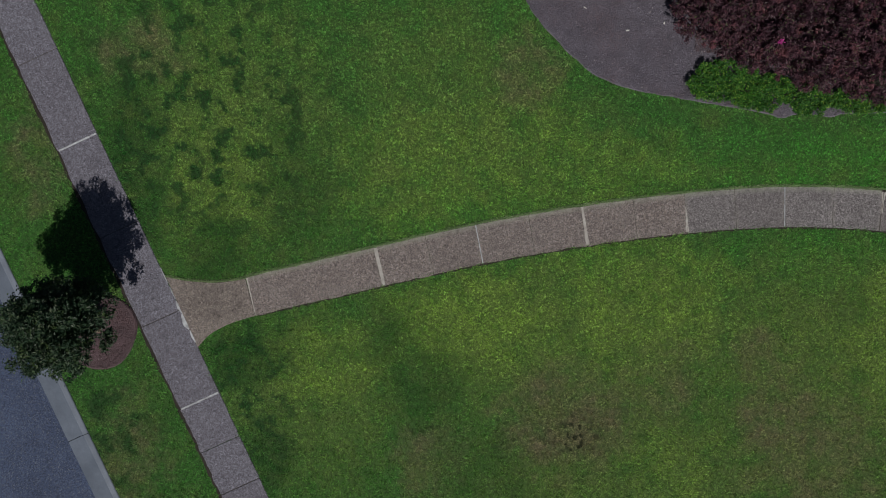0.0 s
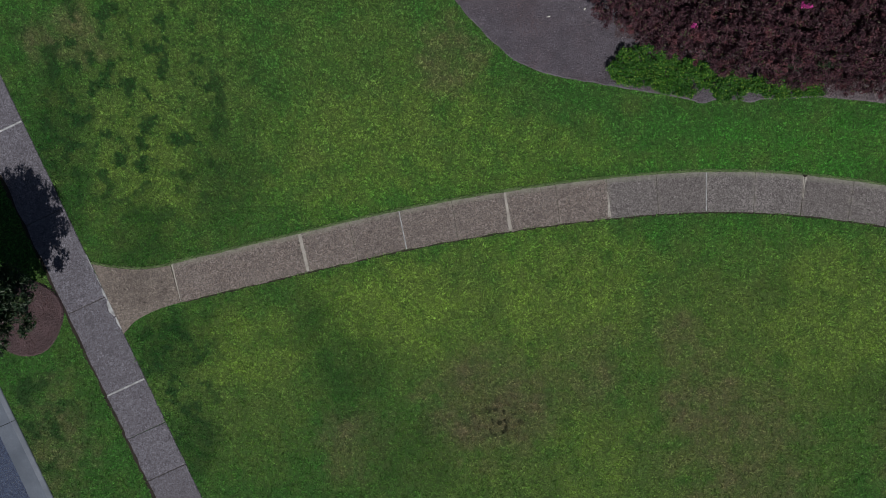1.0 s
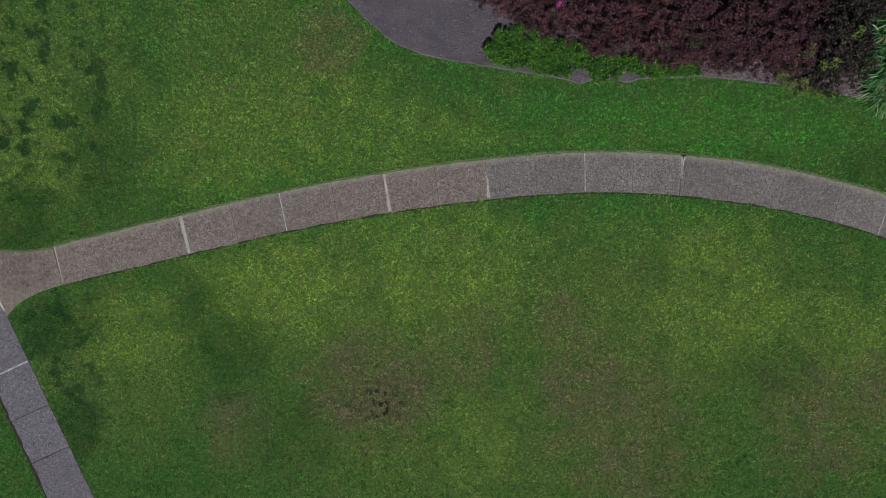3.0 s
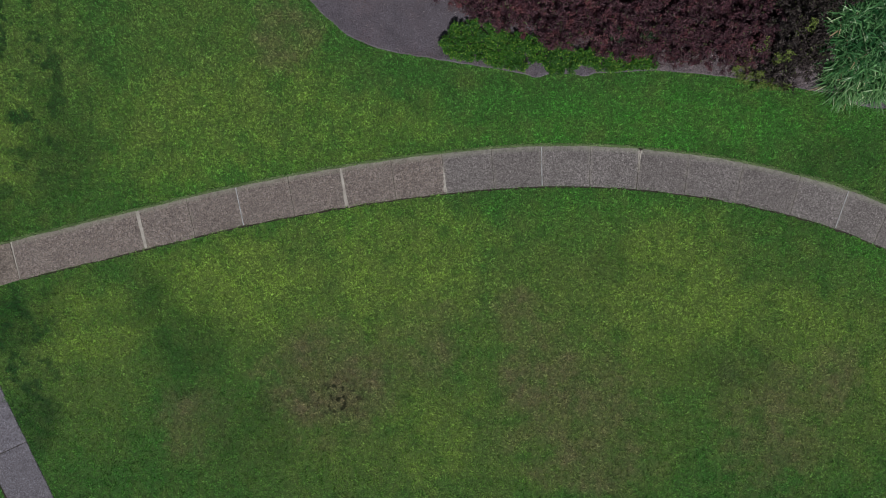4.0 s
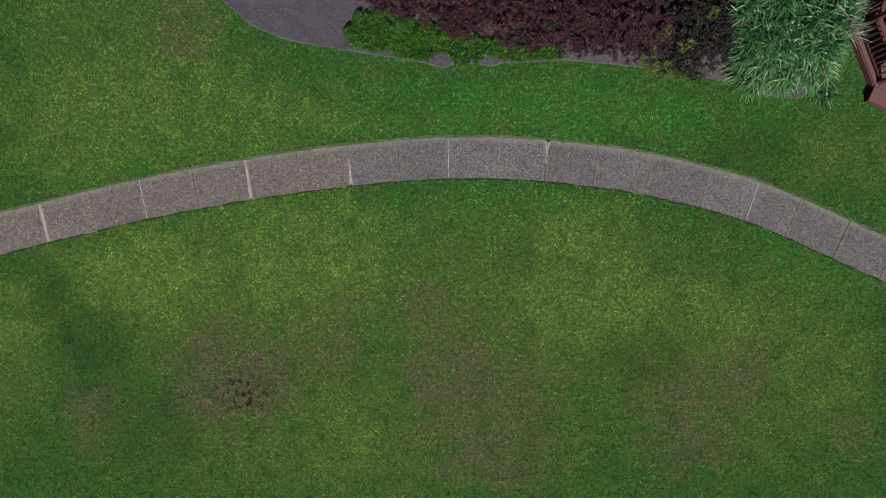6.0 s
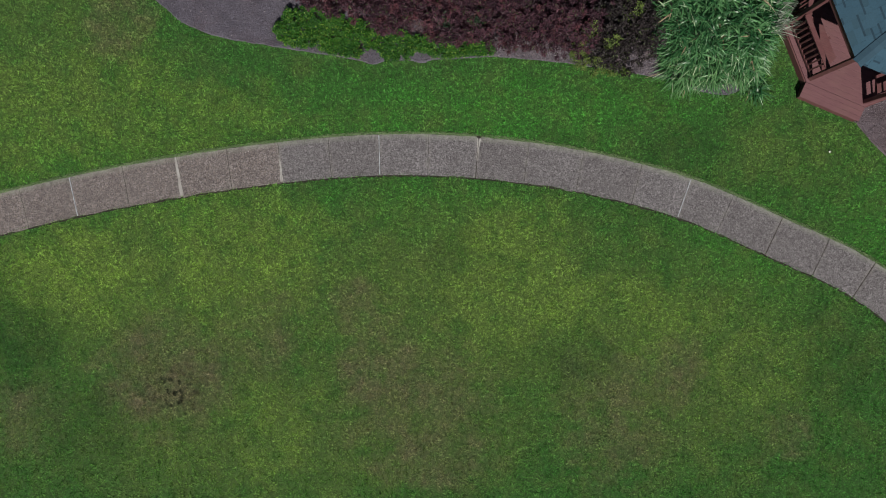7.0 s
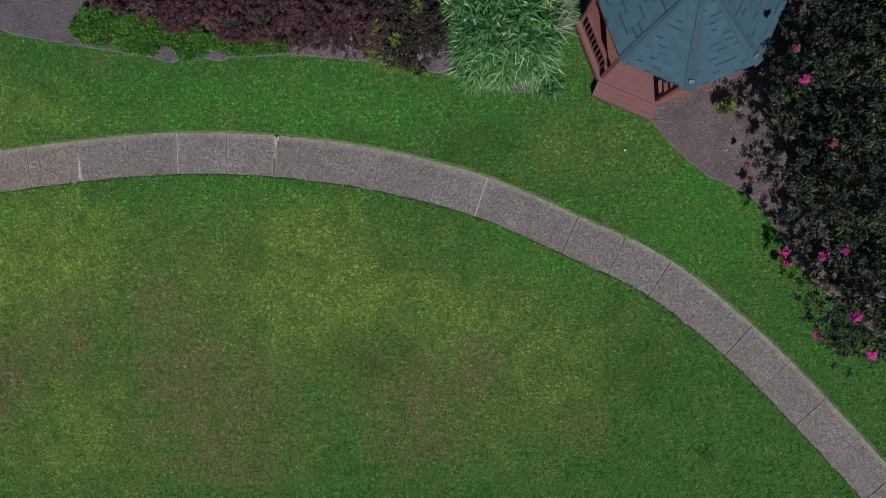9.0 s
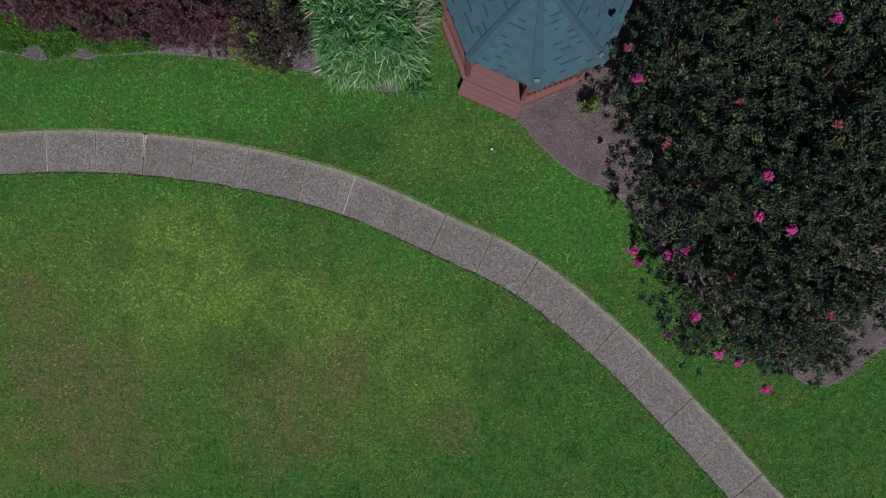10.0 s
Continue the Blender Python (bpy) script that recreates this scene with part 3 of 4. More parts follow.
# worn joints: pale mortar smeared along them, and a crumbled notch packed with dirt at one rim
rj = random.Random(21)
for at, half, off0, off1, wide in ((m[6], 0.009, 0.03, 0.58, 0.06), (m[4], 0.005, PATH_W - 0.03, 0.34, 0.055), (m[3], 0.022, PATH_W - 0.03, 0.10, 0.030), (m[1], 0.030, 0.03, 0.95, 0.024), (m[0], 0.016, 0.03, 0.9, 0.03)):
    for e in (-1, 1):
        offs = [off0 + (off1 - off0) * k / 11 for k in range(12)]
        a = [on_path(at + e * (half - 0.001), o) for o in offs]
        b = [on_path(at + e * (half + 0.002 + wide * (1 - k / 11) ** 1.8 * rj.uniform(0.2, 1.0) + 0.006 * rj.random()), o) for k, o in enumerate(offs)]
        ring_ = a + b[::-1] if (e < 0) == (off1 > off0) else b + a[::-1]
        part("joint_filler", slab_bm(ring_, -0.1, TOP + 0.0075, 0.002), FILLER, garden_path)
notch = [on_path(m[6] + x, y) for x, y in ((-0.055, -0.01), (0.065, -0.01), (0.05, 0.03), (0.012, 0.05), (0.008, 0.10), (-0.01, 0.10), (-0.014, 0.045), (-0.04, 0.03))]
part("joint_filler", slab_bm(notch[::-1], -0.1, TOP + 0.010, 0.003), SOIL, garden_path)

# flared end that meets the walk beside the street
FLARE_TOP = [(-7.385, -1.47), (-6.85, -1.57), (-6.24, -1.62), (-5.75, -1.585), (-5.33, -1.515)]
FLARE_LOW = [(-6.585, -3.30), (-6.26, -2.96), (-5.77, -2.70), (-5.40, -2.57), (-5.08, -2.485)]
ring = [tuple(v) for v in spline(FLARE_LOW, 0.12)[0]] + [tuple(v) for v in spline(FLARE_TOP, 0.12)[0]][::-1]
part("flared_slab", slab_bm(ring, -0.1, TOP + 0.006), FLARE, garden_path, "cracked flared slab where path meets walk")
for a, b, w in ((-2.0, -1.55, 0.012), (-1.45, -1.1, 0.008), (-1.05, -0.72, 0.060), (-0.70, -0.25, 0.115), (-0.22, 0.12, 0.045)):
    k = 16
    edge = [street(a + (b - a) * i / k, WALK_R - w * math.sin(math.pi * (i + 0.4) / (k + 0.8)) ** 0.7 * (0.8 + 0.5 * noise.noise((i * 0.45, a * 5, 3))))[:2] for i in range(k + 1)]
    part("joint_filler", slab_bm(edge + [street(b, WALK_R + 0.014)[:2], street(a, WALK_R + 0.014)[:2]], -0.1, TOP + 0.010, 0.002), FILLER_WHITE, garden_path)


# bare soil where the turf stands off the paving
def soil_strip(label, inner, outer):
    n = len(inner)
    v = [(x, y, 0.004) for x, y in inner] + [(x, y, 0.004) for x, y in outer]
    v += [(x, y, -0.05) for x, y in inner] + [(x, y, -0.05) for x, y in outer]
    f = [(i, i + 1, n + i + 1, n + i) for i in range(n - 1)] + [(n + i, n + i + 1, 3 * n + i + 1, 3 * n + i) for i in range(n - 1)]
    tagged(link("soil_strip", mesh_of("soil_strip", v, f), SOIL), label, "soil", kind="structure")


ss = np.arange(0.1, marks[-1] - 0.3, 0.08)
soil_strip("dark bare soil along the path's inner edge", [on_path(s, PATH_W - 0.06) for s in ss],
           [on_path(s, PATH_W + 0.035 + 0.03 * noise.noise((s * 3, 4, 2)) + 0.035 * noise.noise((s * 11, 4, 2))) for s in ss])
ss = np.arange(-13.0, 6.5, 0.08)
soil_strip("dark bare soil along the walk's street edge", [street(s, WALK_L + 0.08)[:2] for s in ss],
           [street(s, WALK_L - 0.070 - 0.06 * noise.noise((s * 1.5, 7, 2)) - 0.05 * noise.noise((s * 7, 7, 2)))[:2] for s in ss])

# ---- beds ----
BED_A = [(0.9, 9.0), (1.25, 6.8), (1.81, 5.51), (2.31, 4.8), (2.96, 4.13), (3.67, 3.57), (4.52, 3.25), (5.75, 3.03), (6.61, 2.87), (7.61, 2.70), (7.98, 2.62), (8.14, 2.55), (8.36, 2.55), (8.55, 2.61), (9.2, 2.62), (9.38, 2.575), (9.58, 2.575), (9.75, 2.62),
         (10.73, 2.66), (11.29, 2.68), (12.3, 2.57), (13.45, 2.42), (14.8, 2.19), (15.5, 2.06), (16.0, 1.86), (16.6, 1.68), (17.15, 1.70), (17.5, 2.1), (17.75, 3.2), (17.95, 5.5), (18.0, 9.0)]
BED_B = [(20.03, 0.95), (20.64, 0.25), (21.33, -0.35), (22.63, -1.09), (23.7, -2.7), (25.1, -4.0), (26.55, -5.2), (27.1, -5.60), (27.64, -5.60), (28.2, -5.30), (29.2, -4.6), (33, -3.5), (34, 9), (19.4, 9), (18.8, 5.5), (18.45, 3.2), (18.85, 1.95)]


def bed(name, outline, label, material, top, step=0.25):
    pts = [tuple(v) for v in spline(outline + outline[:1], step)[0]][:-1]
    pts = [(x + 0.03 * noise.noise((x * 3, y * 3, 1)), y + 0.03 * noise.noise((x * 3, y * 3, 6))) for x, y in pts]
    if sum(a[0] * b[1] - a[1] * b[0] for a, b in zip(pts, pts[1:] + pts[:1])) < 0:
        pts = pts[::-1]
    tagged(part(name, slab_bm(pts, -0.05, top, 0.03), material), label, "mulch bed", kind="structure")
    return pts


bed_a = bed("mulch_bed", BED_A, "brown bark mulch bed curving along the lawn", MULCH, 0.026)
bed_b = bed("mulch_bed", BED_B, "greyish pine-straw mulch bed round the gazebo and shrubs", MULCH_PALE, 0.034)
tree_ring = [(-9.12 + 0.98 * math.cos(a) * (1 + 0.06 * math.sin(3 * a)), -2.88 + 1.0 * math.sin(a)) for a in np.linspace(0, math.tau, 32, endpoint=False)]
tagged(part("mulch_ring", slab_bm(tree_ring, -0.05, 0.05, 0.04), MULCH_RED), "reddish bark mulch ring round the street tree", "mulch bed", kind="structure")


def chips(name, outline, count, box, z, label, material):
    x0, x1, y0, y1 = box
    x, y = RNG.uniform(x0, x1, count), RNG.uniform(y0, y1, count)
    keep = inside(outline, x, y)
    x, y = x[keep], y[keep]
    n = len(x)
    a, tilt = RNG.uniform(0, math.tau, n), RNG.normal(0, 0.35, (n, 2))
    ln, w = RNG.uniform(0.008, 0.022, n) * np.where(RNG.uniform(0, 1, n) > 0.85, 2.0, 1.0), RNG.uniform(0.0025, 0.0060, n)
    t = np.stack([np.cos(a), np.sin(a), tilt[:, 0]], 1) * ln[:, None]
    s = np.stack([-np.sin(a), np.cos(a), tilt[:, 1]], 1) * w[:, None]
    c = np.stack([x, y, z + 0.012 + RNG.uniform(0, 0.02, n)], 1)
    up = np.array((0, 0, 0.006))
    v = np.stack([c - t - s, c + t - s * 0.6, c + t + s * 0.7, c - t + s, c + up], 1).reshape(-1, 3)
    f = np.array([(0, 1, 4), (1, 2, 4), (2, 3, 4), (3, 0, 4)])
    tagged(link(name, mesh_of(name, v, (np.arange(n)[:, None, None] * 5 + f).reshape(-1, 3)), material), label, "mulch", kind="stuff")


chips("bark_chips", bed_a, 130000, (1, 18.4, 1.6, 7.5), 0.03, "scattered brown bark chips on the bed", CHIPS)
chips("pine_straw", bed_a, 42000, (10.9, 16.2, 1.7, 3.2), 0.034, "pale pinkish straw strewn along the bed's edge", CHIPS_PALE)
chips("bark_chips", bed_b, 130000, (18.5, 29.5, -5.8, 4), 0.03, "scattered greyish straw and bark chips on the bed", CHIPS_PALE)
RED_BAND = [(6.0, 4.2), (6.9, 4.1), (7.6, 3.85), (8.6, 3.5), (9.6, 3.25), (10.8, 3.05), (12.6, 2.75), (12.6, 3.3), (10.8, 3.6), (9.0, 4.0), (7.2, 4.6), (6.1, 4.7)]
chips("bark_chips", RED_BAND, 30000, (6, 12.6, 2.7, 4.7), 0.045, "reddish bark chips before the purple shrubs", CHIPS_RED)
chips("bark_chips", tree_ring, 5000, (-10.2, -8.0, -4.0, -1.8), 0.05, "scattered reddish bark chips under the tree", CHIPS_RED)


# ---- gazebo ----
GC, GTURN = (20.18, 3.26), -24.0
DECK_Z, STEP_Z, EAVE_Z, APEX_Z = 0.27, 0.266, 2.40, 3.20
AP_DECK, AP_RAIL, AP_EAVE = 1.83, 1.72, 1.865
T8 = math.tan(math.pi / 8)
SHIFT = (0.11, 0.075, 0.0)  # the roof sits slightly off the deck's middle


def corner(i, ap, z):
    a = radians(-112.5 + 45 * i)
    r = ap / math.cos(math.pi / 8)
    return Vector((r * math.cos(a), r * math.sin(a), z))


def clip_row(y0, y1, ap, grow=0.0):
    """The x reach at y0 and y1 of an octagon with one side towards -y."""
    def reach(y):
        return min(ap, ap * (1 + T8) - abs(y) if abs(y) > ap * T8 else ap) + grow
    return reach(y0), reach(y1)


gazebo = thing("gazebo", (*GC, 0), "octagonal red-brown wooden gazebo with blue-green shingle roof", "gazebo", turn=GTURN)
deck = part("deck", slab_bm([corner(i, AP_DECK - 0.03, 0)[:2] for i in range(8)], -0.05, DECK_Z - 0.03, 0.01), STAIN, gazebo)
y = -AP_DECK
while y < AP_DECK - 0.01:
    y1 = min(y + 0.1375, AP_DECK)
    a, b = clip_row(y, y1, AP_DECK)
    part("board", slab_bm([(-a, y), (a, y), (b, y1), (-b, y1)], DECK_Z - 0.03, DECK_Z, 0.004), STAIN_DECK, deck)
    y += 0.140
for i in range(8):
    part("skirt_board", beam_bm(corner(i, AP_DECK + 0.012, 0.10), corner(i + 1, AP_DECK + 0.012, 0.10), 0.03, 0.27, 0.004), STAIN, gazebo)
# step before the open side
step = part("step", slab_bm([(-0.74, -AP_DECK - 0.36), (0.74, -AP_DECK - 0.36), (0.76, -AP_DECK - 0.035), (-0.76, -AP_DECK - 0.035)], -0.05, STEP_Z - 0.018, 0.006), STAIN, gazebo)
for k in range(3):
    y0 = -AP_DECK - 0.38 + k * 0.125
    part("board", slab_bm([(-0.77, y0), (0.77, y0), (0.77, y0 + 0.122), (-0.77, y0 + 0.122)], STEP_Z - 0.018, STEP_Z, 0.003), STAIN_DECK, step)
for i in range(8):
    p = corner(i, AP_RAIL, 0)
    part("post", beam_bm((p.x, p.y, DECK_Z), (p.x, p.y, EAVE_Z - 0.06), 0.10, 0.10, 0.008, up=(p.x, p.y, 0)), STAIN, gazebo)
for i in range(1, 8):
    a, b = corner(i, AP_RAIL, 0), corner(i + 1, AP_RAIL, 0)
    d = (b - a).normalized()
    a, b = a + d * 0.055, b - d * 0.055
    rail = part("railing", beam_bm((a.x, a.y, DECK_Z + 0.90), (b.x, b.y, DECK_Z + 0.90), 0.11, 0.04), STAIN, gazebo)
    part("bottom_rail", beam_bm((a.x, a.y, DECK_Z + 0.11), (b.x, b.y, DECK_Z + 0.11), 0.045, 0.07), STAIN, rail)
    k = 9
    for j in range(1, k + 1):
        q = a.lerp(b, j / (k + 1))
        part("baluster", beam_bm((q.x, q.y, DECK_Z + 0.14), (q.x, q.y, DECK_Z + 0.88), 0.04, 0.04, 0.003, up=(d.x, d.y, 0)), STAIN, rail)
    # bench inside the railing
    inn = [corner(i, AP_RAIL - 0.09, 0), corner(i + 1, AP_RAIL - 0.09, 0), corner(i + 1, AP_RAIL - 0.50, 0), corner(i, AP_RAIL - 0.50, 0)]
    bench = part("bench", slab_bm([v[:2] for v in inn], DECK_Z + 0.41, DECK_Z + 0.45, 0.006), STAIN, gazebo)
    mid = (inn[2] + inn[3]) / 2
    part("bench_leg", beam_bm((mid.x * 0.97, mid.y * 0.97, DECK_Z), (mid.x * 0.97, mid.y * 0.97, DECK_Z + 0.41), 0.07, 0.07, 0.004, up=(mid.x, mid.y, 0)), STAIN, bench)
for i in range(8):
    a, b = corner(i, AP_RAIL - 0.02, EAVE_Z - 0.15), corner(i + 1, AP_RAIL - 0.02, EAVE_Z - 0.15)
    part("header_beam", beam_bm(a, b, 0.05, 0.16), STAIN, gazebo)

bm = bmesh.new()
apex, apex_low = bm.verts.new((0, 0, APEX_Z)), bm.verts.new((0, 0, APEX_Z - 0.05))
up = [bm.verts.new(corner(i, AP_EAVE, EAVE_Z)) for i in range(8)]
lo = [bm.verts.new(corner(i, AP_EAVE, EAVE_Z - 0.05)) for i in range(8)]
for i in range(8):
    j = (i + 1) % 8
    bm.faces.new((up[i], up[j], apex))
    bm.faces.new((lo[j], lo[i], apex_low))
    bm.faces.new((lo[i], lo[j], up[j], up[i]))
roof = part("roof", bm, SHINGLE, gazebo, "blue-green asphalt shingle roof with eight slopes")
roof.location = SHIFT
for i in range(8):
    part("fascia", beam_bm(corner(i, AP_EAVE - 0.06, EAVE_Z - 0.07), corner(i + 1, AP_EAVE - 0.06, EAVE_Z - 0.07), 0.022, 0.09, 0.003), STAIN, gazebo).location = SHIFT

rise = APEX_Z - EAVE_Z
slant = math.hypot(AP_EAVE, rise)
rs = random.Random(4)
far_verts, far_faces = [], []


def shingle(i, v0, v1, u0, u1, lift):
    """One tab on slope i: v up the slope from the eave, u along the eave."""
    ang = radians(-90 + 45 * i)
    out, along = Vector((math.cos(ang), math.sin(ang), 0)), Vector((-math.sin(ang), math.cos(ang), 0))
    upv = (-out * AP_EAVE + Vector((0, 0, rise))) / slant
    nor = along.cross(upv)
    half = [max(0.0, (AP_EAVE - v * AP_EAVE / slant) * T8) for v in (v0, v1)]
    low = [max(-half[0], min(half[0], u)) for u in (u0, u1)]
    high = [max(-half[1], min(half[1], u)) for u in (u0, u1)]
    if low[1] - low[0] < 0.02:
        return
    base = out * AP_EAVE + Vector((0, 0, EAVE_Z))

    def at(u, v, h):
        return base + along * u + upv * v + nor * h
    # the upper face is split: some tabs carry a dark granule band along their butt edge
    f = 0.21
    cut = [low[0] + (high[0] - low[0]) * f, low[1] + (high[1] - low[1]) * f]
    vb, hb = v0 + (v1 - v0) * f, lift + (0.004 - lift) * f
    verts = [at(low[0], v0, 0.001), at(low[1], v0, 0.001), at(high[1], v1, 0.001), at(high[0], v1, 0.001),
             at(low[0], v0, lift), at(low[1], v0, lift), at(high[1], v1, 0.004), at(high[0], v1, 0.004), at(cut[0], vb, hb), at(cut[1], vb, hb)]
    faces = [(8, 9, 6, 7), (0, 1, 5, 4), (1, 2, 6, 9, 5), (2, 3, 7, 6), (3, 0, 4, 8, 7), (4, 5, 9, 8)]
    if 3 <= i <= 6:
        k = len(far_verts)
        far_verts.extend(tuple(v) for v in verts)
        far_faces.extend(tuple(k + j for j in f) for f in faces)
        return
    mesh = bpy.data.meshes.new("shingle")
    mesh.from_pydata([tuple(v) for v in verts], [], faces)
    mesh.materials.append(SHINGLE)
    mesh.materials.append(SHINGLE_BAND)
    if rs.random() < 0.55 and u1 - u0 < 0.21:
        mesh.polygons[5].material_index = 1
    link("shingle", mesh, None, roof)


for i in range(8):
    v = -0.03
    while v < slant - 0.12:
        half = (AP_EAVE - v * AP_EAVE / slant) * T8
        u = -half - rs.uniform(0.0, 0.28)
        while u < half:
            w = rs.choice((0.13, 0.16, 0.20, 0.30))
            shingle(i, v, v + 0.19, u, u + w - 0.005, rs.choice((0.0045, 0.006, 0.008)))
            u += w
        v += 0.145
mesh = bpy.data.meshes.new("shingles")
mesh.from_pydata(far_verts, [], far_faces)
tagged(link("shingles", mesh, SHINGLE_FAR, roof), kind="stuff")
for i in range(8):
    a, b = corner(i, AP_EAVE + 0.02, EAVE_Z + 0.01), Vector((0, 0, APEX_Z + 0.02))
    d = (b - a).normalized()
    side = d.cross(Vector((0, 0, 1))).normalized()
    n = 12
    ln = (b - a).length
    for k in range(n):
        p, q = a + d * (ln * k / n - 0.02), a + d * (ln * (k + 1) / n + 0.05)
        w = 0.12 * min(1.0, 1.2 - k / n)
        z0, z1 = Vector((0, 0, 0.022)), Vector((0, 0, 0.013))
        drop = Vector((0, 0, -0.030 * w / 0.12))
        bm = bmesh.new()
        pts = [p + side * w + z0 + drop, p + z0, p - side * w + z0 + drop, q + side * w + z1 + drop, q + z1, q - side * w + z1 + drop]
        vs = [bm.verts.new(v) for v in pts] + [bm.verts.new(v - Vector((0, 0, 0.012))) for v in pts]
        for f in ((0, 1, 4, 3), (1, 2, 5, 4), (0, 6, 7, 1), (1, 7, 8, 2), (0, 3, 9, 6), (2, 8, 11, 5), (3, 4, 10, 9), (4, 5, 11, 10)):
            bm.faces.new([vs[j] for j in f])
        part("hip_cap", bm, HIP_CAP, roof)
    if i in (1, 2):
        p = a + d * 0.17
        m3 = Matrix((side * 0.12, d * 0.08, side.cross(d) * 0.016)).transposed().to_4x4()
        m3.translation = p + Vector((0, 0, 0.045))
        bm = bmesh.new()
        bmesh.ops.create_cube(bm, size=1)
        bmesh.ops.transform(bm, matrix=m3, verts=bm.verts)
        bmesh.ops.bevel(bm, geom=bm.edges[:], offset=0.005, segments=1, affect="EDGES")
        part("hip_clip", bm, METAL, roof, "small pale metal plate on the hip")
bm = bmesh.new()
bmesh.ops.create_cone(bm, cap_ends=True, segments=8, radius1=0.20, radius2=0.02, depth=0.12)
bmesh.ops.translate(bm, vec=(0, 0, APEX_Z + 0.07), verts=bm.verts)
part("roof_cap", bm, SHINGLE, roof)


# ---- trees and shrubs ----
def crown_points(rng, radii, blobs, clumps, inner=0.55, flat=-0.45, taper=0.0):
    """Clump centres in an uneven crown made of leafy limbs."""
    ends = []
    while len(ends) < blobs:
        d = rng.normal(0, 1, 3)
        d /= np.linalg.norm(d)
        if d[2] > flat:
            ends.append(d * rng.uniform(inner, 1.0) * radii * (1 - taper * d[2], 1 - taper * d[2], 1))
    ends = np.array(ends)
    r = np.mean(radii)
    pts = []
    for e in ends:
        k = rng.normal(0, 1, (clumps, 3))
        k *= (r * 0.30 * rng.uniform(0.5, 1.0, (clumps, 1)) ** 0.5) / np.linalg.norm(k, axis=1, keepdims=True) * rng.uniform(0.8, 1.25)
        k[:, 2] *= 0.7
        pts.append(e + k)
    return ends, np.concatenate(pts)


def tree(name, foot, centre, radii, leaf_mat, label, category, seed, blobs=26, clumps=26, per=22, size=0.06, stems=1, girth=0.08, blossoms=(), group="", spread=0.13, inner=0.55, taper=0.0):
    rng = np.random.default_rng(seed)
    ob = thing(name, (foot[0], foot[1], 0.02), label, category, group)
    mid = np.array(centre) - (foot[0], foot[1], 0.02)
    ends, pts = crown_points(rng, np.array(radii), blobs, clumps, inner, taper=taper)
    bases = []
    for k in range(stems):
        a = math.tau * k / stems + rng.uniform(0, 1)
        r0 = 0.0 if stems == 1 else 0.13
        top = Vector(mid) * 0.75 + Vector((math.cos(a), math.sin(a), 0)) * (0.0 if stems == 1 else 0.35 * radii[0])
        f = Vector((r0 * math.cos(a), r0 * math.sin(a), -0.06))
        bm = tube(bmesh.new(), [f, f.lerp(top, 0.35) + Vector((0.02, 0.03, 0)), f.lerp(top, 0.7), top], [girth * 1.25, girth, girth * 0.85, girth * 0.6], 8)
        bases.append((f, top))
        part("trunk", bm, BARK, ob)
    for e in ends:
        tip = Vector(mid) + Vector(e) * 0.92
        f, top = min(bases, key=lambda q: (q[1] - tip).length)
        start = f.lerp(top, rng.uniform(0.6, 1.0))
        bend = start.lerp(tip, 0.5) + Vector((0, 0, 0.06 * radii[2]))
        part("limb", tube(bmesh.new(), [start, bend, tip], [girth * 0.45, girth * 0.28, girth * 0.10], 5), BARK, ob)
    link("crown", leaves("crown", pts + mid, spread, per, size, rng, slim=0.4), leaf_mat, ob)
    for x, y, z, fresh in blossoms:
        c = np.array((x - foot[0], y - foot[1], z - 0.02))
        q = c + rng.normal(0, 1, (30 if fresh else 14, 3)) * ((0.038, 0.038, 0.034) if fresh else (0.034, 0.034, 0.03))
        link("blossom", leaves("blossom", q, 0.03, 14, 0.038, rng, lift=1.2, slim=0.95), BLOSSOM if fresh else FADED, ob, "bright pink flower cluster" if fresh else "faded reddish flower cluster")
    return ob


tree("street_tree", (-9.12, -2.85), (-9.14, -2.45, 2.05), (1.10, 1.04, 1.40), OAK_LEAF, "small dark green leafy tree in a mulch ring by the street", "tree", 11, blobs=100, clumps=22, per=24, size=0.09, spread=0.10, inner=0.2, taper=0.22)

FLOWERS = [(22.12, 1.2, 3.6), (21.87, 1.77, 3.75), (24.13, -1.52, 4.4), (22.35, -2.2, 2.2), (22.51, -2.45, 2.0), (23.04, -2.29, 2.5), (23.23, -2.19, 3.0), (23.36, -3.5, 3.16), (24.1, -4.39, 2.4), (24.55, -4.6, 2.3),
           (25.7, -5.5, 0.9), (23.16, -4.06, 2.0), (25.65, -3.38, 4.0), (23.97, -2.68, 3.5), (22.91, -0.73, 3.0), (23.36, -0.92, 3.5), (23.91, 0.69, 4.0), (25.45, 0.17, 4.6), (24.62, 2.16, 4.0), (25.5, 2.07, 4.5),
           (24.79, -1.74, 4.3), (22.08, -0.21, 0.8), (25.17, -4.2, 3.0), (24.31, -0.73, 4.4), (22.65, -0.06, 3.6)]
OLD = [(25.65, -3.38, 4.0), (21.87, 1.77, 3.75), (22.08, -0.21, 0.8), (22.65, -0.06, 3.6), (23.97, -2.68, 3.5), (25.17, -4.2, 3.0), (23.91, 0.69, 4.0), (25.45, 0.17, 4.6), (24.62, 2.16, 4.0), (22.91, -0.73, 3.0), (23.36, -0.92, 3.5)]  # past their bloom
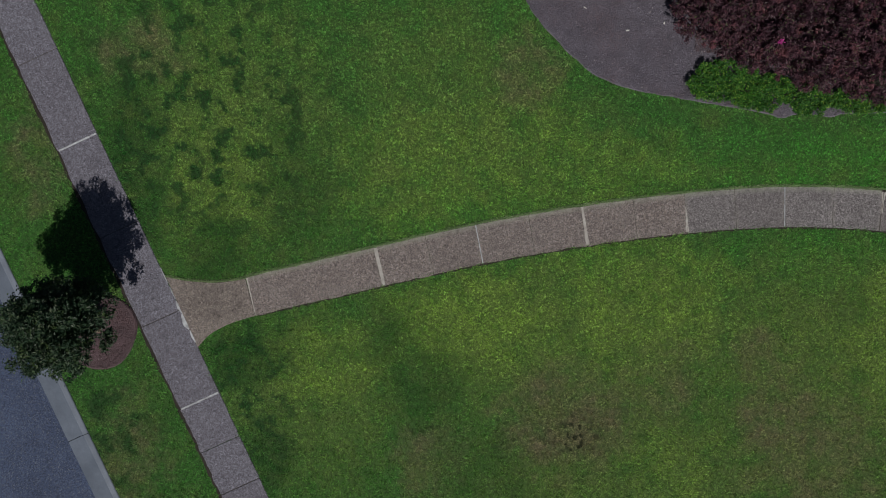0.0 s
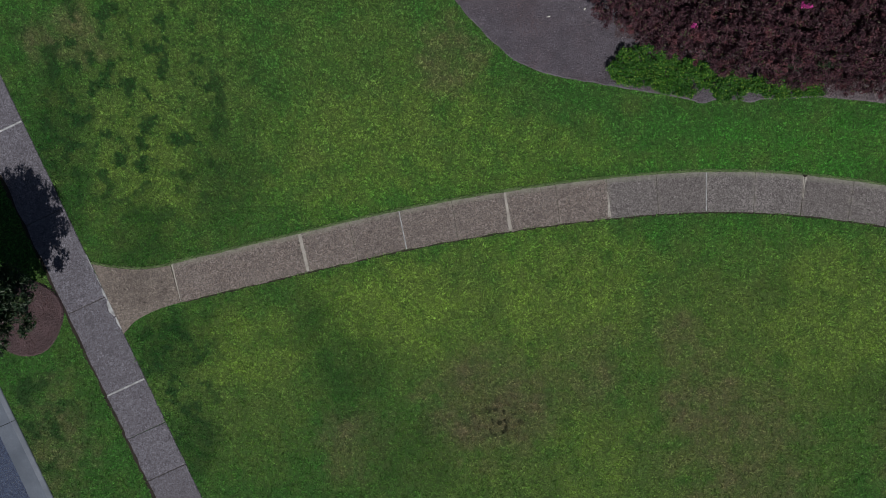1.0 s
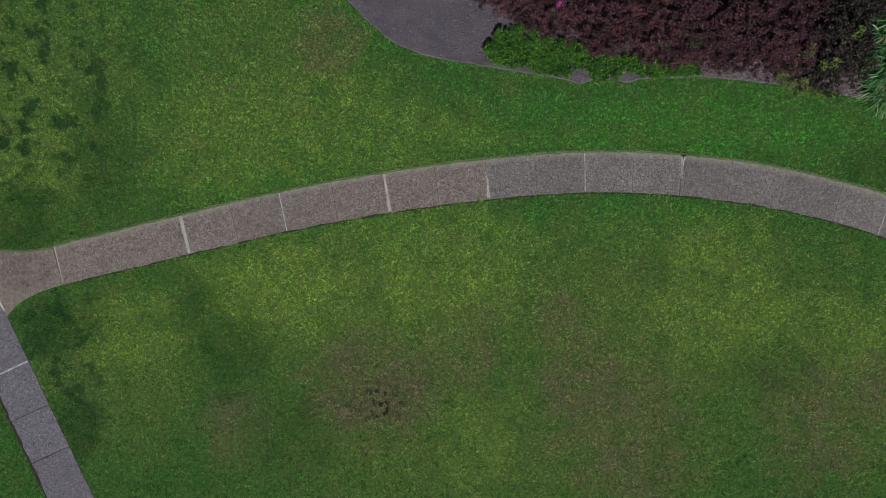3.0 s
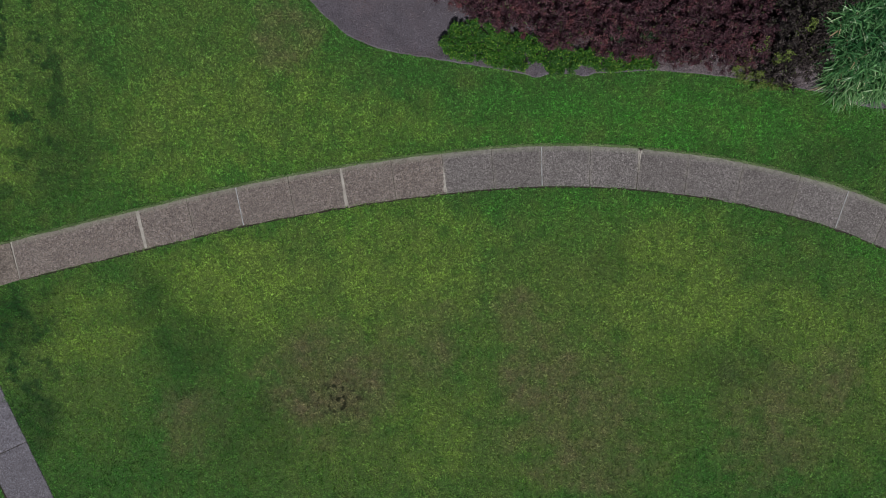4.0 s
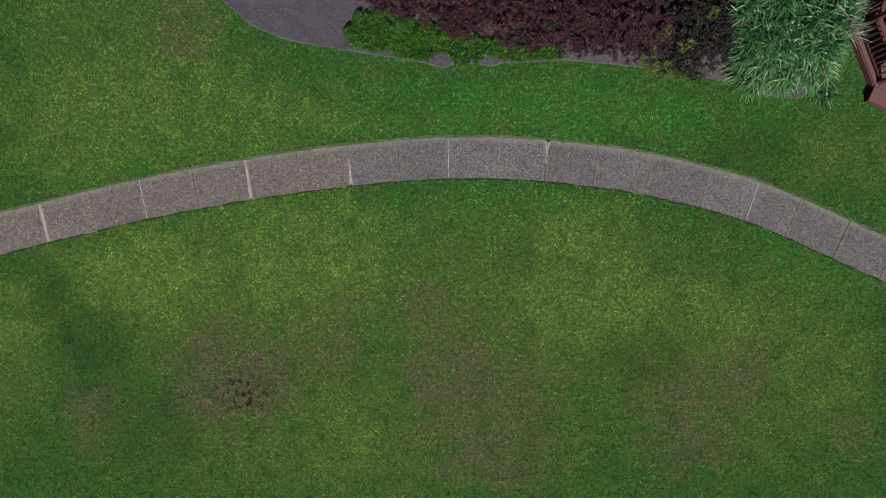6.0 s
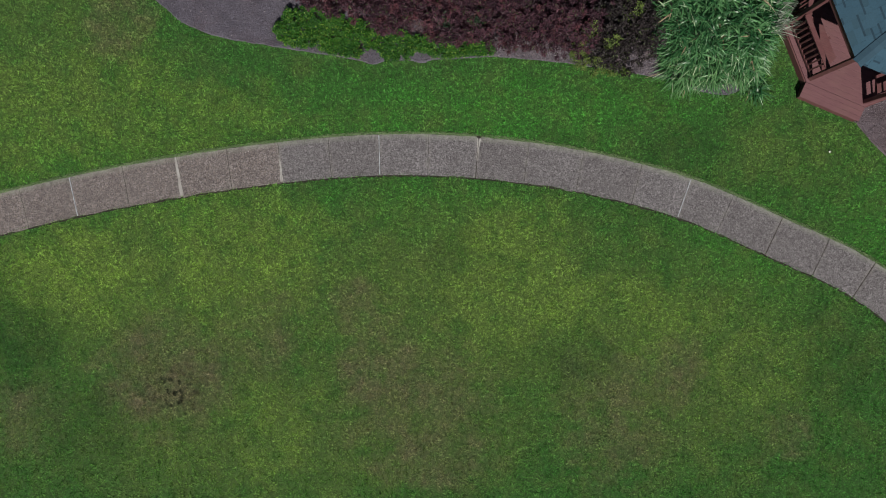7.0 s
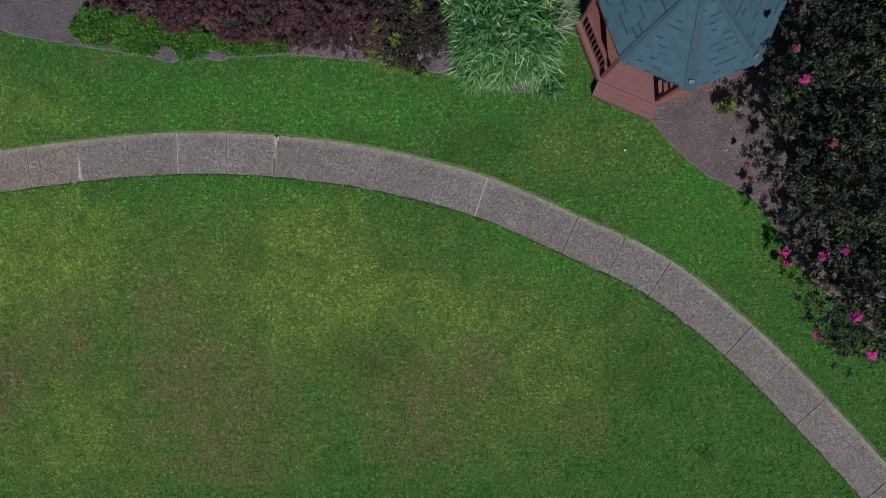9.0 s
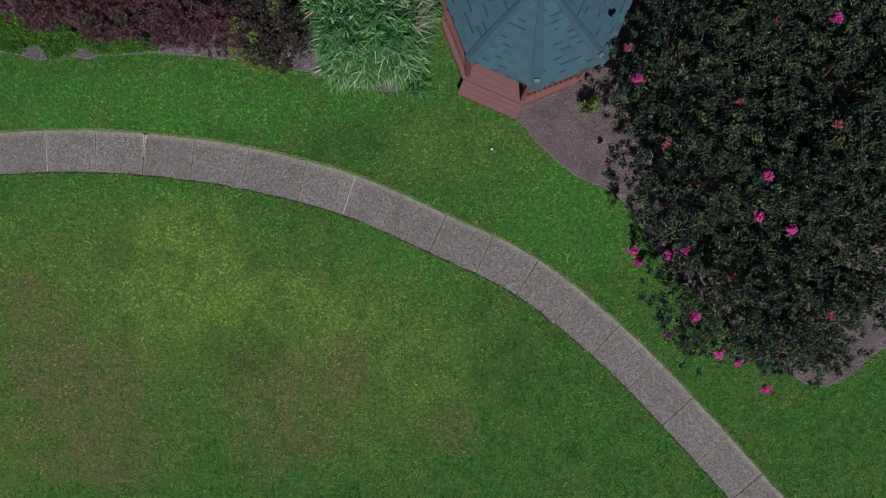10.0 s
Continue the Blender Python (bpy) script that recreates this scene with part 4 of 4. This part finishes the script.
MYRTLES = [((23.4, 1.7), (23.60, 1.50, 2.6), (1.62, 1.62, 1.85)), ((23.8, -0.7), (23.75, -0.75, 2.7), (1.70, 1.6, 2.1)), ((24.5, -2.9), (24.5, -3.0, 2.3), (1.65, 1.55, 1.9)),
           ((26.5, 0.7), (26.5, 0.7, 2.9), (1.8, 1.9, 2.1)), ((27.0, -2.2), (27.0, -2.2, 2.7), (1.7, 1.45, 2.0)), ((26.2, 3.9), (26.2, 3.9, 2.5), (1.8, 1.8, 2.0)), ((23.6, 4.9), (23.6, 4.9, 2.2), (1.6, 1.5, 1.7)),
           ((25.5, -0.9), (25.5, -0.9, 2.9), (1.4, 1.4, 1.9)), ((25.9, -3.5), (25.9, -3.5, 2.0), (1.3, 1.2, 1.7)), ((25.0, 2.4), (25.0, 2.4, 2.6), (1.4, 1.5, 1.9)),
           ((29.4, 0.0), (29.4, 0.0, 2.8), (1.8, 2.0, 2.1)), ((29.2, 3.2), (29.2, 3.2, 2.8), (1.8, 1.8, 2.0)), ((27.3, 2.2), (27.2, 2.1, 2.9), (1.5, 1.5, 1.9)), ((28.2, -0.9), (28.2, -0.9, 2.6), (1.4, 1.4, 1.8))]
own = [[] for _ in MYRTLES]
for f in FLOWERS:
    k = min(range(len(MYRTLES)), key=lambda q: sum((f[a] - MYRTLES[q][1][a]) ** 2 for a in range(3)))
    own[k].append((*f, f not in OLD))
for k, (foot, c, r) in enumerate(MYRTLES):
    tree("crape_myrtle", foot, c, r, MYRTLE_LEAF, "dense dark green crape myrtle with pink flower clusters" if own[k] else "dense dark green crape myrtle in the bed", "tree", 40 + k, blobs=70, clumps=11, per=26,
         size=0.082, stems=4, girth=0.05, blossoms=own[k], group="crape myrtles beside the gazebo", spread=0.075)


def shrub(name, at, radii, leaf_mat, label, seed, blobs=40, clumps=24, per=22, size=0.045, group="", spread=0.10, slim=0.55, blossoms=()):
    rng = np.random.default_rng(seed)
    ob = thing(name, (*at, 0.02), label, "shrub", group)
    mid = np.array((0, 0, radii[2] * 0.85))
    rad = np.array((radii[0], radii[1], radii[2] * 0.95))
    ends, pts = crown_points(rng, rad * (1, 1, 0.85), blobs, clumps, inner=0.5, flat=-0.7)
    pts = pts + mid
    pts[:, 2] = np.maximum(pts[:, 2], 0.05)
    for e in ends[::4]:
        tip = Vector(mid + e * 0.9)
        part("stem", tube(bmesh.new(), [(e[0] * 0.06, e[1] * 0.06, -0.05), Vector((e[0] * 0.35, e[1] * 0.35, tip.z * 0.5)), tip], [0.022, 0.015, 0.006], 5), BARK, ob)
    link("foliage", leaves("foliage", pts, spread, per, size, rng, slim=slim), leaf_mat, ob)
    for x, y, z in blossoms:
        q = np.array((x - at[0], y - at[1], z - 0.02)) + rng.normal(0, 1, (5, 3)) * (0.02, 0.02, 0.02)
        link("blossom", leaves("blossom", q, 0.035, 10, 0.045, rng, slim=0.9), BLOSSOM, ob, "bright pink flower cluster")
    return ob


HEDGE = [(6.55, 5.15, 1.15, 1.1, 0.85), (7.6, 4.55, 1.15, 1.0, 0.85), (8.9, 4.15, 1.2, 1.0, 0.95), (10.2, 3.92, 1.2, 0.98, 0.92), (11.5, 3.78, 1.2, 0.98, 0.90), (12.75, 3.58, 1.15, 0.98, 0.90),
         (8.2, 5.9, 1.3, 1.2, 0.95), (9.9, 5.6, 1.3, 1.2, 0.98), (11.6, 5.4, 1.3, 1.2, 0.98), (13.2, 5.1, 1.3, 1.2, 0.98), (6.4, 6.7, 1.2, 1.1, 0.85)]
PINK = {1: [(7.5, 4.08, 1.62)], 3: [(10.08, 4.46, 1.75), (9.96, 4.50, 1.74)]}
for k, (x, y, rx, ry, rz) in enumerate(HEDGE):
    shrub("purple_shrub", (x, y), (rx, ry, rz), PURPLE_LEAF, "dense purple-leaved shrub in the mulch bed", 70 + k, blobs=85, clumps=13, per=24, size=0.075, spread=0.065, slim=0.36, group="purple shrubs along the bed", blossoms=PINK.get(k, ()))
shrub("dark_shrub", (14.25, 3.15), (1.0, 0.95, 0.85), DUSK_LEAF, "dark purple-green shrub beside the tall grass", 91, blobs=75, clumps=12, per=22, size=0.06, spread=0.065)
shrub("dark_shrub", (14.9, 4.7), (1.1, 1.0, 0.9), DUSK_LEAF, "dark purple-green shrub behind the tall grass", 92, blobs=75, clumps=12, per=22, size=0.06, spread=0.065)
for k, (x, y, r, h) in enumerate(((13.25, 2.66, 0.22, 0.30), (13.45, 2.48, 0.26, 0.26), (13.75, 2.38, 0.30, 0.22), (14.05, 2.30, 0.24, 0.16), (14.4, 2.22, 0.18, 0.10), (13.22, 2.78, 0.16, 0.50))):
    shrub("lime_seedling", (x, y), (r, r * 0.8, h), LIME_LEAF, "low yellow-green sprout at the bed's edge", 100 + k, blobs=10, clumps=6, per=8, size=0.04, group="yellow-green sprouts", spread=0.05)
for k, (x, y, r, mt) in enumerate(((13.45, 3.06, 0.13, LIME_LEAF), (14.43, 3.43, 0.15, LIME_LEAF), (14.60, 3.28, 0.13, LIME_LEAF), (13.92, 2.74, 0.10, LIME_LEAF), (10.82, 3.30, 0.16, OAK_LEAF), (10.1, 3.30, 0.13, OAK_LEAF))):
    shrub("weed_sprig", (x, y), (r, r, 0.93), mt, "slender yellow-green weed grown up through the shrubs" if mt is LIME_LEAF else "slender green weed grown up through the shrubs", 120 + k, blobs=12, clumps=6, per=9, size=0.05, group="weeds among the shrubs", spread=0.05)
shrub("lime_shrub", (21.75, 1.22), (0.24, 0.20, 0.35), LIME_LEAF, "small yellow-green shrub beside the gazebo", 110, blobs=12, clumps=8, per=9, size=0.05, spread=0.06)

# low green ground cover along the bed's front edge
COVER = [(5.80, 3.36), (6.2, 3.88), (6.76, 4.00), (7.46, 3.72), (8.3, 3.47), (9.41, 3.24), (10.5, 3.07), (11.2, 2.97), (11.25, 2.72), (10.4, 2.66), (9.80, 2.62), (9.60, 2.76), (9.42, 2.80), (9.25, 2.72), (9.12, 2.60),
         (8.60, 2.58), (8.42, 2.84), (8.25, 2.92), (8.08, 2.84), (7.88, 2.66), (7.4, 2.76), (6.89, 2.90), (6.05, 3.05)]
rng = np.random.default_rng(21)
x, y = rng.uniform(5.6, 11.4, 3400), rng.uniform(2.5, 4.1, 3400)
keep = inside(COVER, x, y)
x, y = x[keep], y[keep]
z = 0.10 + 0.28 * np.array([0.5 + 0.5 * noise.noise((a * 2.2, b * 2.2, 4)) for a, b in zip(x, y)]) * rng.uniform(0.6, 1.1, len(x))
tagged(link("ground_cover", leaves("ground_cover", np.stack([x, y, z], 1), 0.05, 26, 0.058, rng, lift=0.4, slim=0.42), COVER_LEAF), "bright green leafy ground cover at the bed's edge", "ground cover", kind="stuff")


# ---- tall striped grass ----
def ribbons(name, roots, heads, length, bend, width, rng, seg=6):
    """Arching blades from roots, setting off along heads."""
    n = len(roots)
    t = np.linspace(0, 1, seg + 1)
    rise_, out_ = heads[:, 2:3], heads[:, :2]
    ln = length[:, None]
    hor = (t * 0.55 + bend[:, None] * t ** 2 * 0.6) * ln
    ver = (t * 1.0 - bend[:, None] * 0.75 * t ** 2.2) * ln * rise_
    pts = np.stack([roots[:, 0:1] + out_[:, 0:1] * hor, roots[:, 1:2] + out_[:, 1:2] * hor, roots[:, 2:3] + ver], 2)
    pts[:, :, 2] = np.maximum(pts[:, :, 2], 0.04)
    side = np.stack([-out_[:, 1], out_[:, 0], rng.normal(0, 0.5, n)], 1)
    side /= np.linalg.norm(side, axis=1, keepdims=True)
    w = (width[:, None] * np.clip(1.15 - t ** 1.6, 0.06, 1.0))[:, :, None] * side[:, None, :]
    v = np.stack([pts - w, pts + w], 2).reshape(-1, 3)
    k = (np.arange(n)[:, None] * (seg + 1) + np.arange(seg)[None]).reshape(-1, 1) * 2
    return mesh_of(name, v, k + np.array([[0, 1, 3, 2]]), True)


def grass_clump(name, at, radius, count, tall, label, seed, pale=False):
    """A dense dome of leafy stems with short, wide, drooping blades."""
    rng = np.random.default_rng(seed)
    ob = thing(name, (*at, 0.02), label, "ornamental grass", "tall striped grass tufts")
    for pname, mt, k in (("blades", REED_PALE if pale else REED, count), ("dry_blades", DRY, count // 75)):
        a, q = rng.uniform(0, math.tau, k), np.sqrt(rng.uniform(0, 1, k))
        r = radius * q
        dome = tall * np.sqrt(np.clip(1.02 - q ** 2.6, 0.02, 1))
        roots = np.stack([r * np.cos(a), r * np.sin(a), dome * rng.uniform(0.35, 0.92, k)], 1)
        b = a + rng.normal(0, 1, k) * np.where(q < 0.75, 1.9, 0.8)
        heads = np.stack([np.cos(b), np.sin(b), rng.uniform(0.25, 0.85, k)], 1)
        heads[:, :2] *= rng.uniform(0.5, 1.0, k)[:, None]
        link(pname, ribbons(pname, roots, heads, rng.uniform(0.20, 0.40, k) * (0.9 if mt is DRY or pale else 1.0), rng.uniform(0.8, 1.7, k), rng.uniform(0.010, 0.021, k), rng), mt, ob)
    return ob


for k, (x, y, r, c, h) in enumerate(((16.05, 3.05, 0.85, 2300, 1.45), (16.95, 3.0, 0.85, 2300, 1.50), (17.35, 3.75, 0.75, 1700, 1.5), (16.3, 4.1, 0.9, 2200, 1.55), (15.55, 3.55, 0.6, 1200, 1.3),
                                     (17.15, 2.45, 0.55, 1000, 0.9), (16.45, 2.35, 0.55, 1000, 0.9), (15.85, 2.35, 0.5, 800, 0.8), (17.3, 4.8, 0.9, 1800, 1.5))):
    grass_clump("tall_grass", (x, y), r, c, h, "low pale green striped grass tuft at the bed's edge" if h < 1 else "tall arching green striped grass tuft", 130 + k, h < 1)
# bleached plumes on the side towards the gazebo
plumes = thing("tall_grass", (17.55, 3.30, 0.02), "bleached buff plumes leaning out of the tall grass", "ornamental grass", "tall striped grass tufts")
rp = np.random.default_rng(161)
k = 90
a = rp.normal(0.1, 0.55, k)
stalk = np.stack([rp.uniform(0.0, 0.22, k), rp.uniform(-0.45, 0.45, k), rp.uniform(0.95, 1.25, k)], 1)
link("blades", ribbons("blades", stalk, np.stack([np.cos(a), np.sin(a), rp.uniform(0.3, 0.8, k)], 1), rp.uniform(0.25, 0.48, k), rp.uniform(0.6, 1.3, k), rp.uniform(0.006, 0.012, k), rp), PLUME, plumes)
k = 7
foot = np.stack([rp.uniform(-0.15, 0.05, k), rp.uniform(-0.4, 0.4, k), np.full(k, -0.03)], 1)
link("stalks", ribbons("stalks", foot, np.stack([np.full(k, 0.25), np.zeros(k), np.full(k, 1.0)], 1), rp.uniform(1.1, 1.3, k), np.full(k, 0.15), np.full(k, 0.006), rp), DRY, plumes)
# a flopped tuft at the lawn's edge
grass_clump("tall_grass", (17.55, 1.80), 0.22, 120, 0.35, "flopped striped grass tuft with dry stalks by the lawn", 150)

# ---- small litter ----
for k, (x, y, a, l, w) in enumerate(((19.41, 0.23, 20, 0.026, 0.022), (4.37, 4.73, 5, 0.05, 0.016), (5.28, 4.91, 70, 0.03, 0.02), (3.3, 5.3, -30, 0.045, 0.012))):
    bm = slab_bm([(-l, -w), (l, -w * 0.7), (l * 0.8, w), (-l * 0.9, w * 0.8)], 0, 0.012, 0.004)
    ob = tagged(part("litter", bm, LITTER), "small white scrap lying on the ground", "litter", "white scraps")
    ob.matrix_basis = pose(x, y, 0.045, 0, 4, a)


# ---- lawn blades ----
def lawn_mask(x, y):
    """Where grass grows."""
    over = x * OVER.x + y * OVER.y
    rag = 0.5 * np.sin(3.7 * y) + 0.3 * np.sin(9.1 * y + 1) + 0.2 * np.sin(23.0 * y)
    ok = (over > KERB_BACK + 0.01) & ~((over > WALK_L - 0.075 - 0.055 * rag) & (over < WALK_R - 0.0))
    xs = np.interp(x, LINE[:, 0], LINE[:, 1])
    e = 0.2
    slope = (np.interp(x + e, LINE[:, 0], LINE[:, 1]) - np.interp(x - e, LINE[:, 0], LINE[:, 1])) / (2 * e)
    d = (xs - y) / np.sqrt(1 + slope ** 2)
    wave = 0.5 * np.sin(5.3 * x + 1.7 * y) + 0.3 * np.sin(13.1 * x - 4.0 * y) + 0.2 * np.sin(31.0 * x + 11.0 * y)
    ok &= ~((x > -5.35) & (d > RIM - 0.012 - 0.012 * wave) & (d < RIM + PATH_W + 0.030 + 0.020 * wave))
    ok &= ~inside(ring, x, y)
    for outline in (bed_a, bed_b, tree_ring):
        ok &= ~inside(outline, x, y)
    a = radians(GTURN)
    gx, gy = (x - GC[0]) * math.cos(a) + (y - GC[1]) * math.sin(a), -(x - GC[0]) * math.sin(a) + (y - GC[1]) * math.cos(a)
    ok &= ~((np.abs(gx) < 0.8) & (gy < 0) & (gy > -AP_DECK - 0.37)) & (np.hypot(gx, gy) > 1.9)
    bare = np.hypot((x - 2.82) / 0.18, (y + 5.93) / 0.11) < 1
    return ok & ~bare


def field(x, y, cell, seed):
    """A smooth random field over the plan, between 0 and 1."""
    g = np.random.default_rng(seed).uniform(0, 1, (128, 128))
    u, v = x / cell, y / cell
    i, j = np.floor(u).astype(int), np.floor(v).astype(int)
    fu, fv = u - i, v - j
    fu, fv = fu * fu * (3 - 2 * fu), fv * fv * (3 - 2 * fv)
    a, b, c, d = g[i % 128, j % 128], g[(i + 1) % 128, j % 128], g[i % 128, (j + 1) % 128], g[(i + 1) % 128, (j + 1) % 128]
    return (a * (1 - fu) + b * fu) * (1 - fv) + (c * (1 - fu) + d * fu) * fv


def lawn_blades(tufts, per):
    """Tufts of a few splayed blades each."""
    rng = np.random.default_rng(5)
    tx, ty = rng.uniform(-12.5, 31.0, tufts), rng.uniform(-9.4, 7.0, tufts)
    keep = lawn_mask(tx, ty)
    tx, ty = tx[keep], ty[keep]
    tall = rng.uniform(0.7, 1.2, len(tx)) * (0.55 + 0.6 * field(tx, ty, 0.13, 31) + 0.35 * field(tx, ty, 0.37, 32))
    lean0 = rng.normal(0, 0.25, (len(tx), 2)) + 1.1 * np.stack([field(tx, ty, 0.21, 33) - 0.5, field(tx, ty, 0.21, 34) - 0.5], 1)
    x, y, tall, lean0 = np.repeat(tx, per), np.repeat(ty, per), np.repeat(tall, per), np.repeat(lean0, per, axis=0)
    n = len(x)
    a = rng.uniform(0, math.tau, n)
    lean = rng.uniform(0.2, 1.15, n)
    ln = rng.uniform(0.032, 0.06, n) * tall
    w = rng.uniform(0.0035, 0.0075, n)
    dx, dy = np.cos(a), np.sin(a)
    root = np.stack([x + rng.normal(0, 0.010, n), y + rng.normal(0, 0.010, n), np.full(n, -0.004)], 1)
    way = np.stack([dx * np.sin(lean) + lean0[:, 0], dy * np.sin(lean) + lean0[:, 1], np.cos(lean)], 1)
    tip = root + way * ln[:, None]
    sd = np.stack([-dy, dx, np.zeros(n)], 1) * w[:, None]
    v = np.stack([root - sd, root + sd, tip], 1).reshape(-1, 3)
    tagged(link("grass", mesh_of("grass", v, np.arange(3 * n).reshape(-1, 3)), BLADES), "short mown green grass of the lawn", "grass", kind="stuff")


lawn_blades(240000, 7)


def fringe(name, places, material, label, seed, pull=0.0):
    """Blades along a paved edge; pull: how far they lean along their given way."""
    rng = np.random.default_rng(seed)
    p = np.array(places)
    n = len(p)
    a = rng.uniform(0, math.tau, n)
    ln = rng.uniform(0.03, 0.065, n)
    way = np.stack([np.cos(a) * 0.7 + p[:, 2] * pull, np.sin(a) * 0.7 + p[:, 3] * pull, rng.uniform(0.3, 0.9, n)], 1)
    way /= np.linalg.norm(way, axis=1, keepdims=True)
    root = np.stack([p[:, 0], p[:, 1], np.full(n, 0.0)], 1)
    sd = np.stack([-np.sin(a), np.cos(a), np.zeros(n)], 1) * rng.uniform(0.003, 0.006, n)[:, None]
    v = np.stack([root - sd, root + sd, root + way * ln[:, None]], 1).reshape(-1, 3)
    tagged(link(name, mesh_of(name, v, np.arange(3 * n).reshape(-1, 3)), material), label, "grass", kind="stuff")


rng = np.random.default_rng(77)
outer, inner_side = [], []
for s in rng.uniform(0.0, m_end, 90000):
    lush = 0.5 + 0.5 * noise.noise((s * 1.3, 0, 8))
    a, b = on_path(s, 0.0), on_path(s, 1.0)
    wx, wy = b[0] - a[0], b[1] - a[1]
    off = rng.normal(-0.025, 0.022)
    if rng.random() < 0.25 + 0.6 * lush:
        outer.append((*on_path(s, min(off, 0.03)), wx, wy))
    if rng.random() < 0.14 * lush:
        inner_side.append((*on_path(s, PATH_W + abs(rng.normal(0, 0.02)) - 0.012), -wx, -wy))
for k in range(len(FLARE_TOP) - 1):
    (ax, ay), (bx, by) = FLARE_TOP[k], FLARE_TOP[k + 1]
    for t in rng.uniform(0, 1, 900):
        outer.append((ax + (bx - ax) * t + rng.normal(0, 0.02), ay + (by - ay) * t + abs(rng.normal(0, 0.025)), 0.0, -1.0))
fringe("edge_grass", outer, PALE_BLADES, "pale thin grass along the path's outer edge", 78, 0.5)
fringe("edge_grass", inner_side, BLADES, "green grass creeping over the path's inner edge", 79, 0.9)
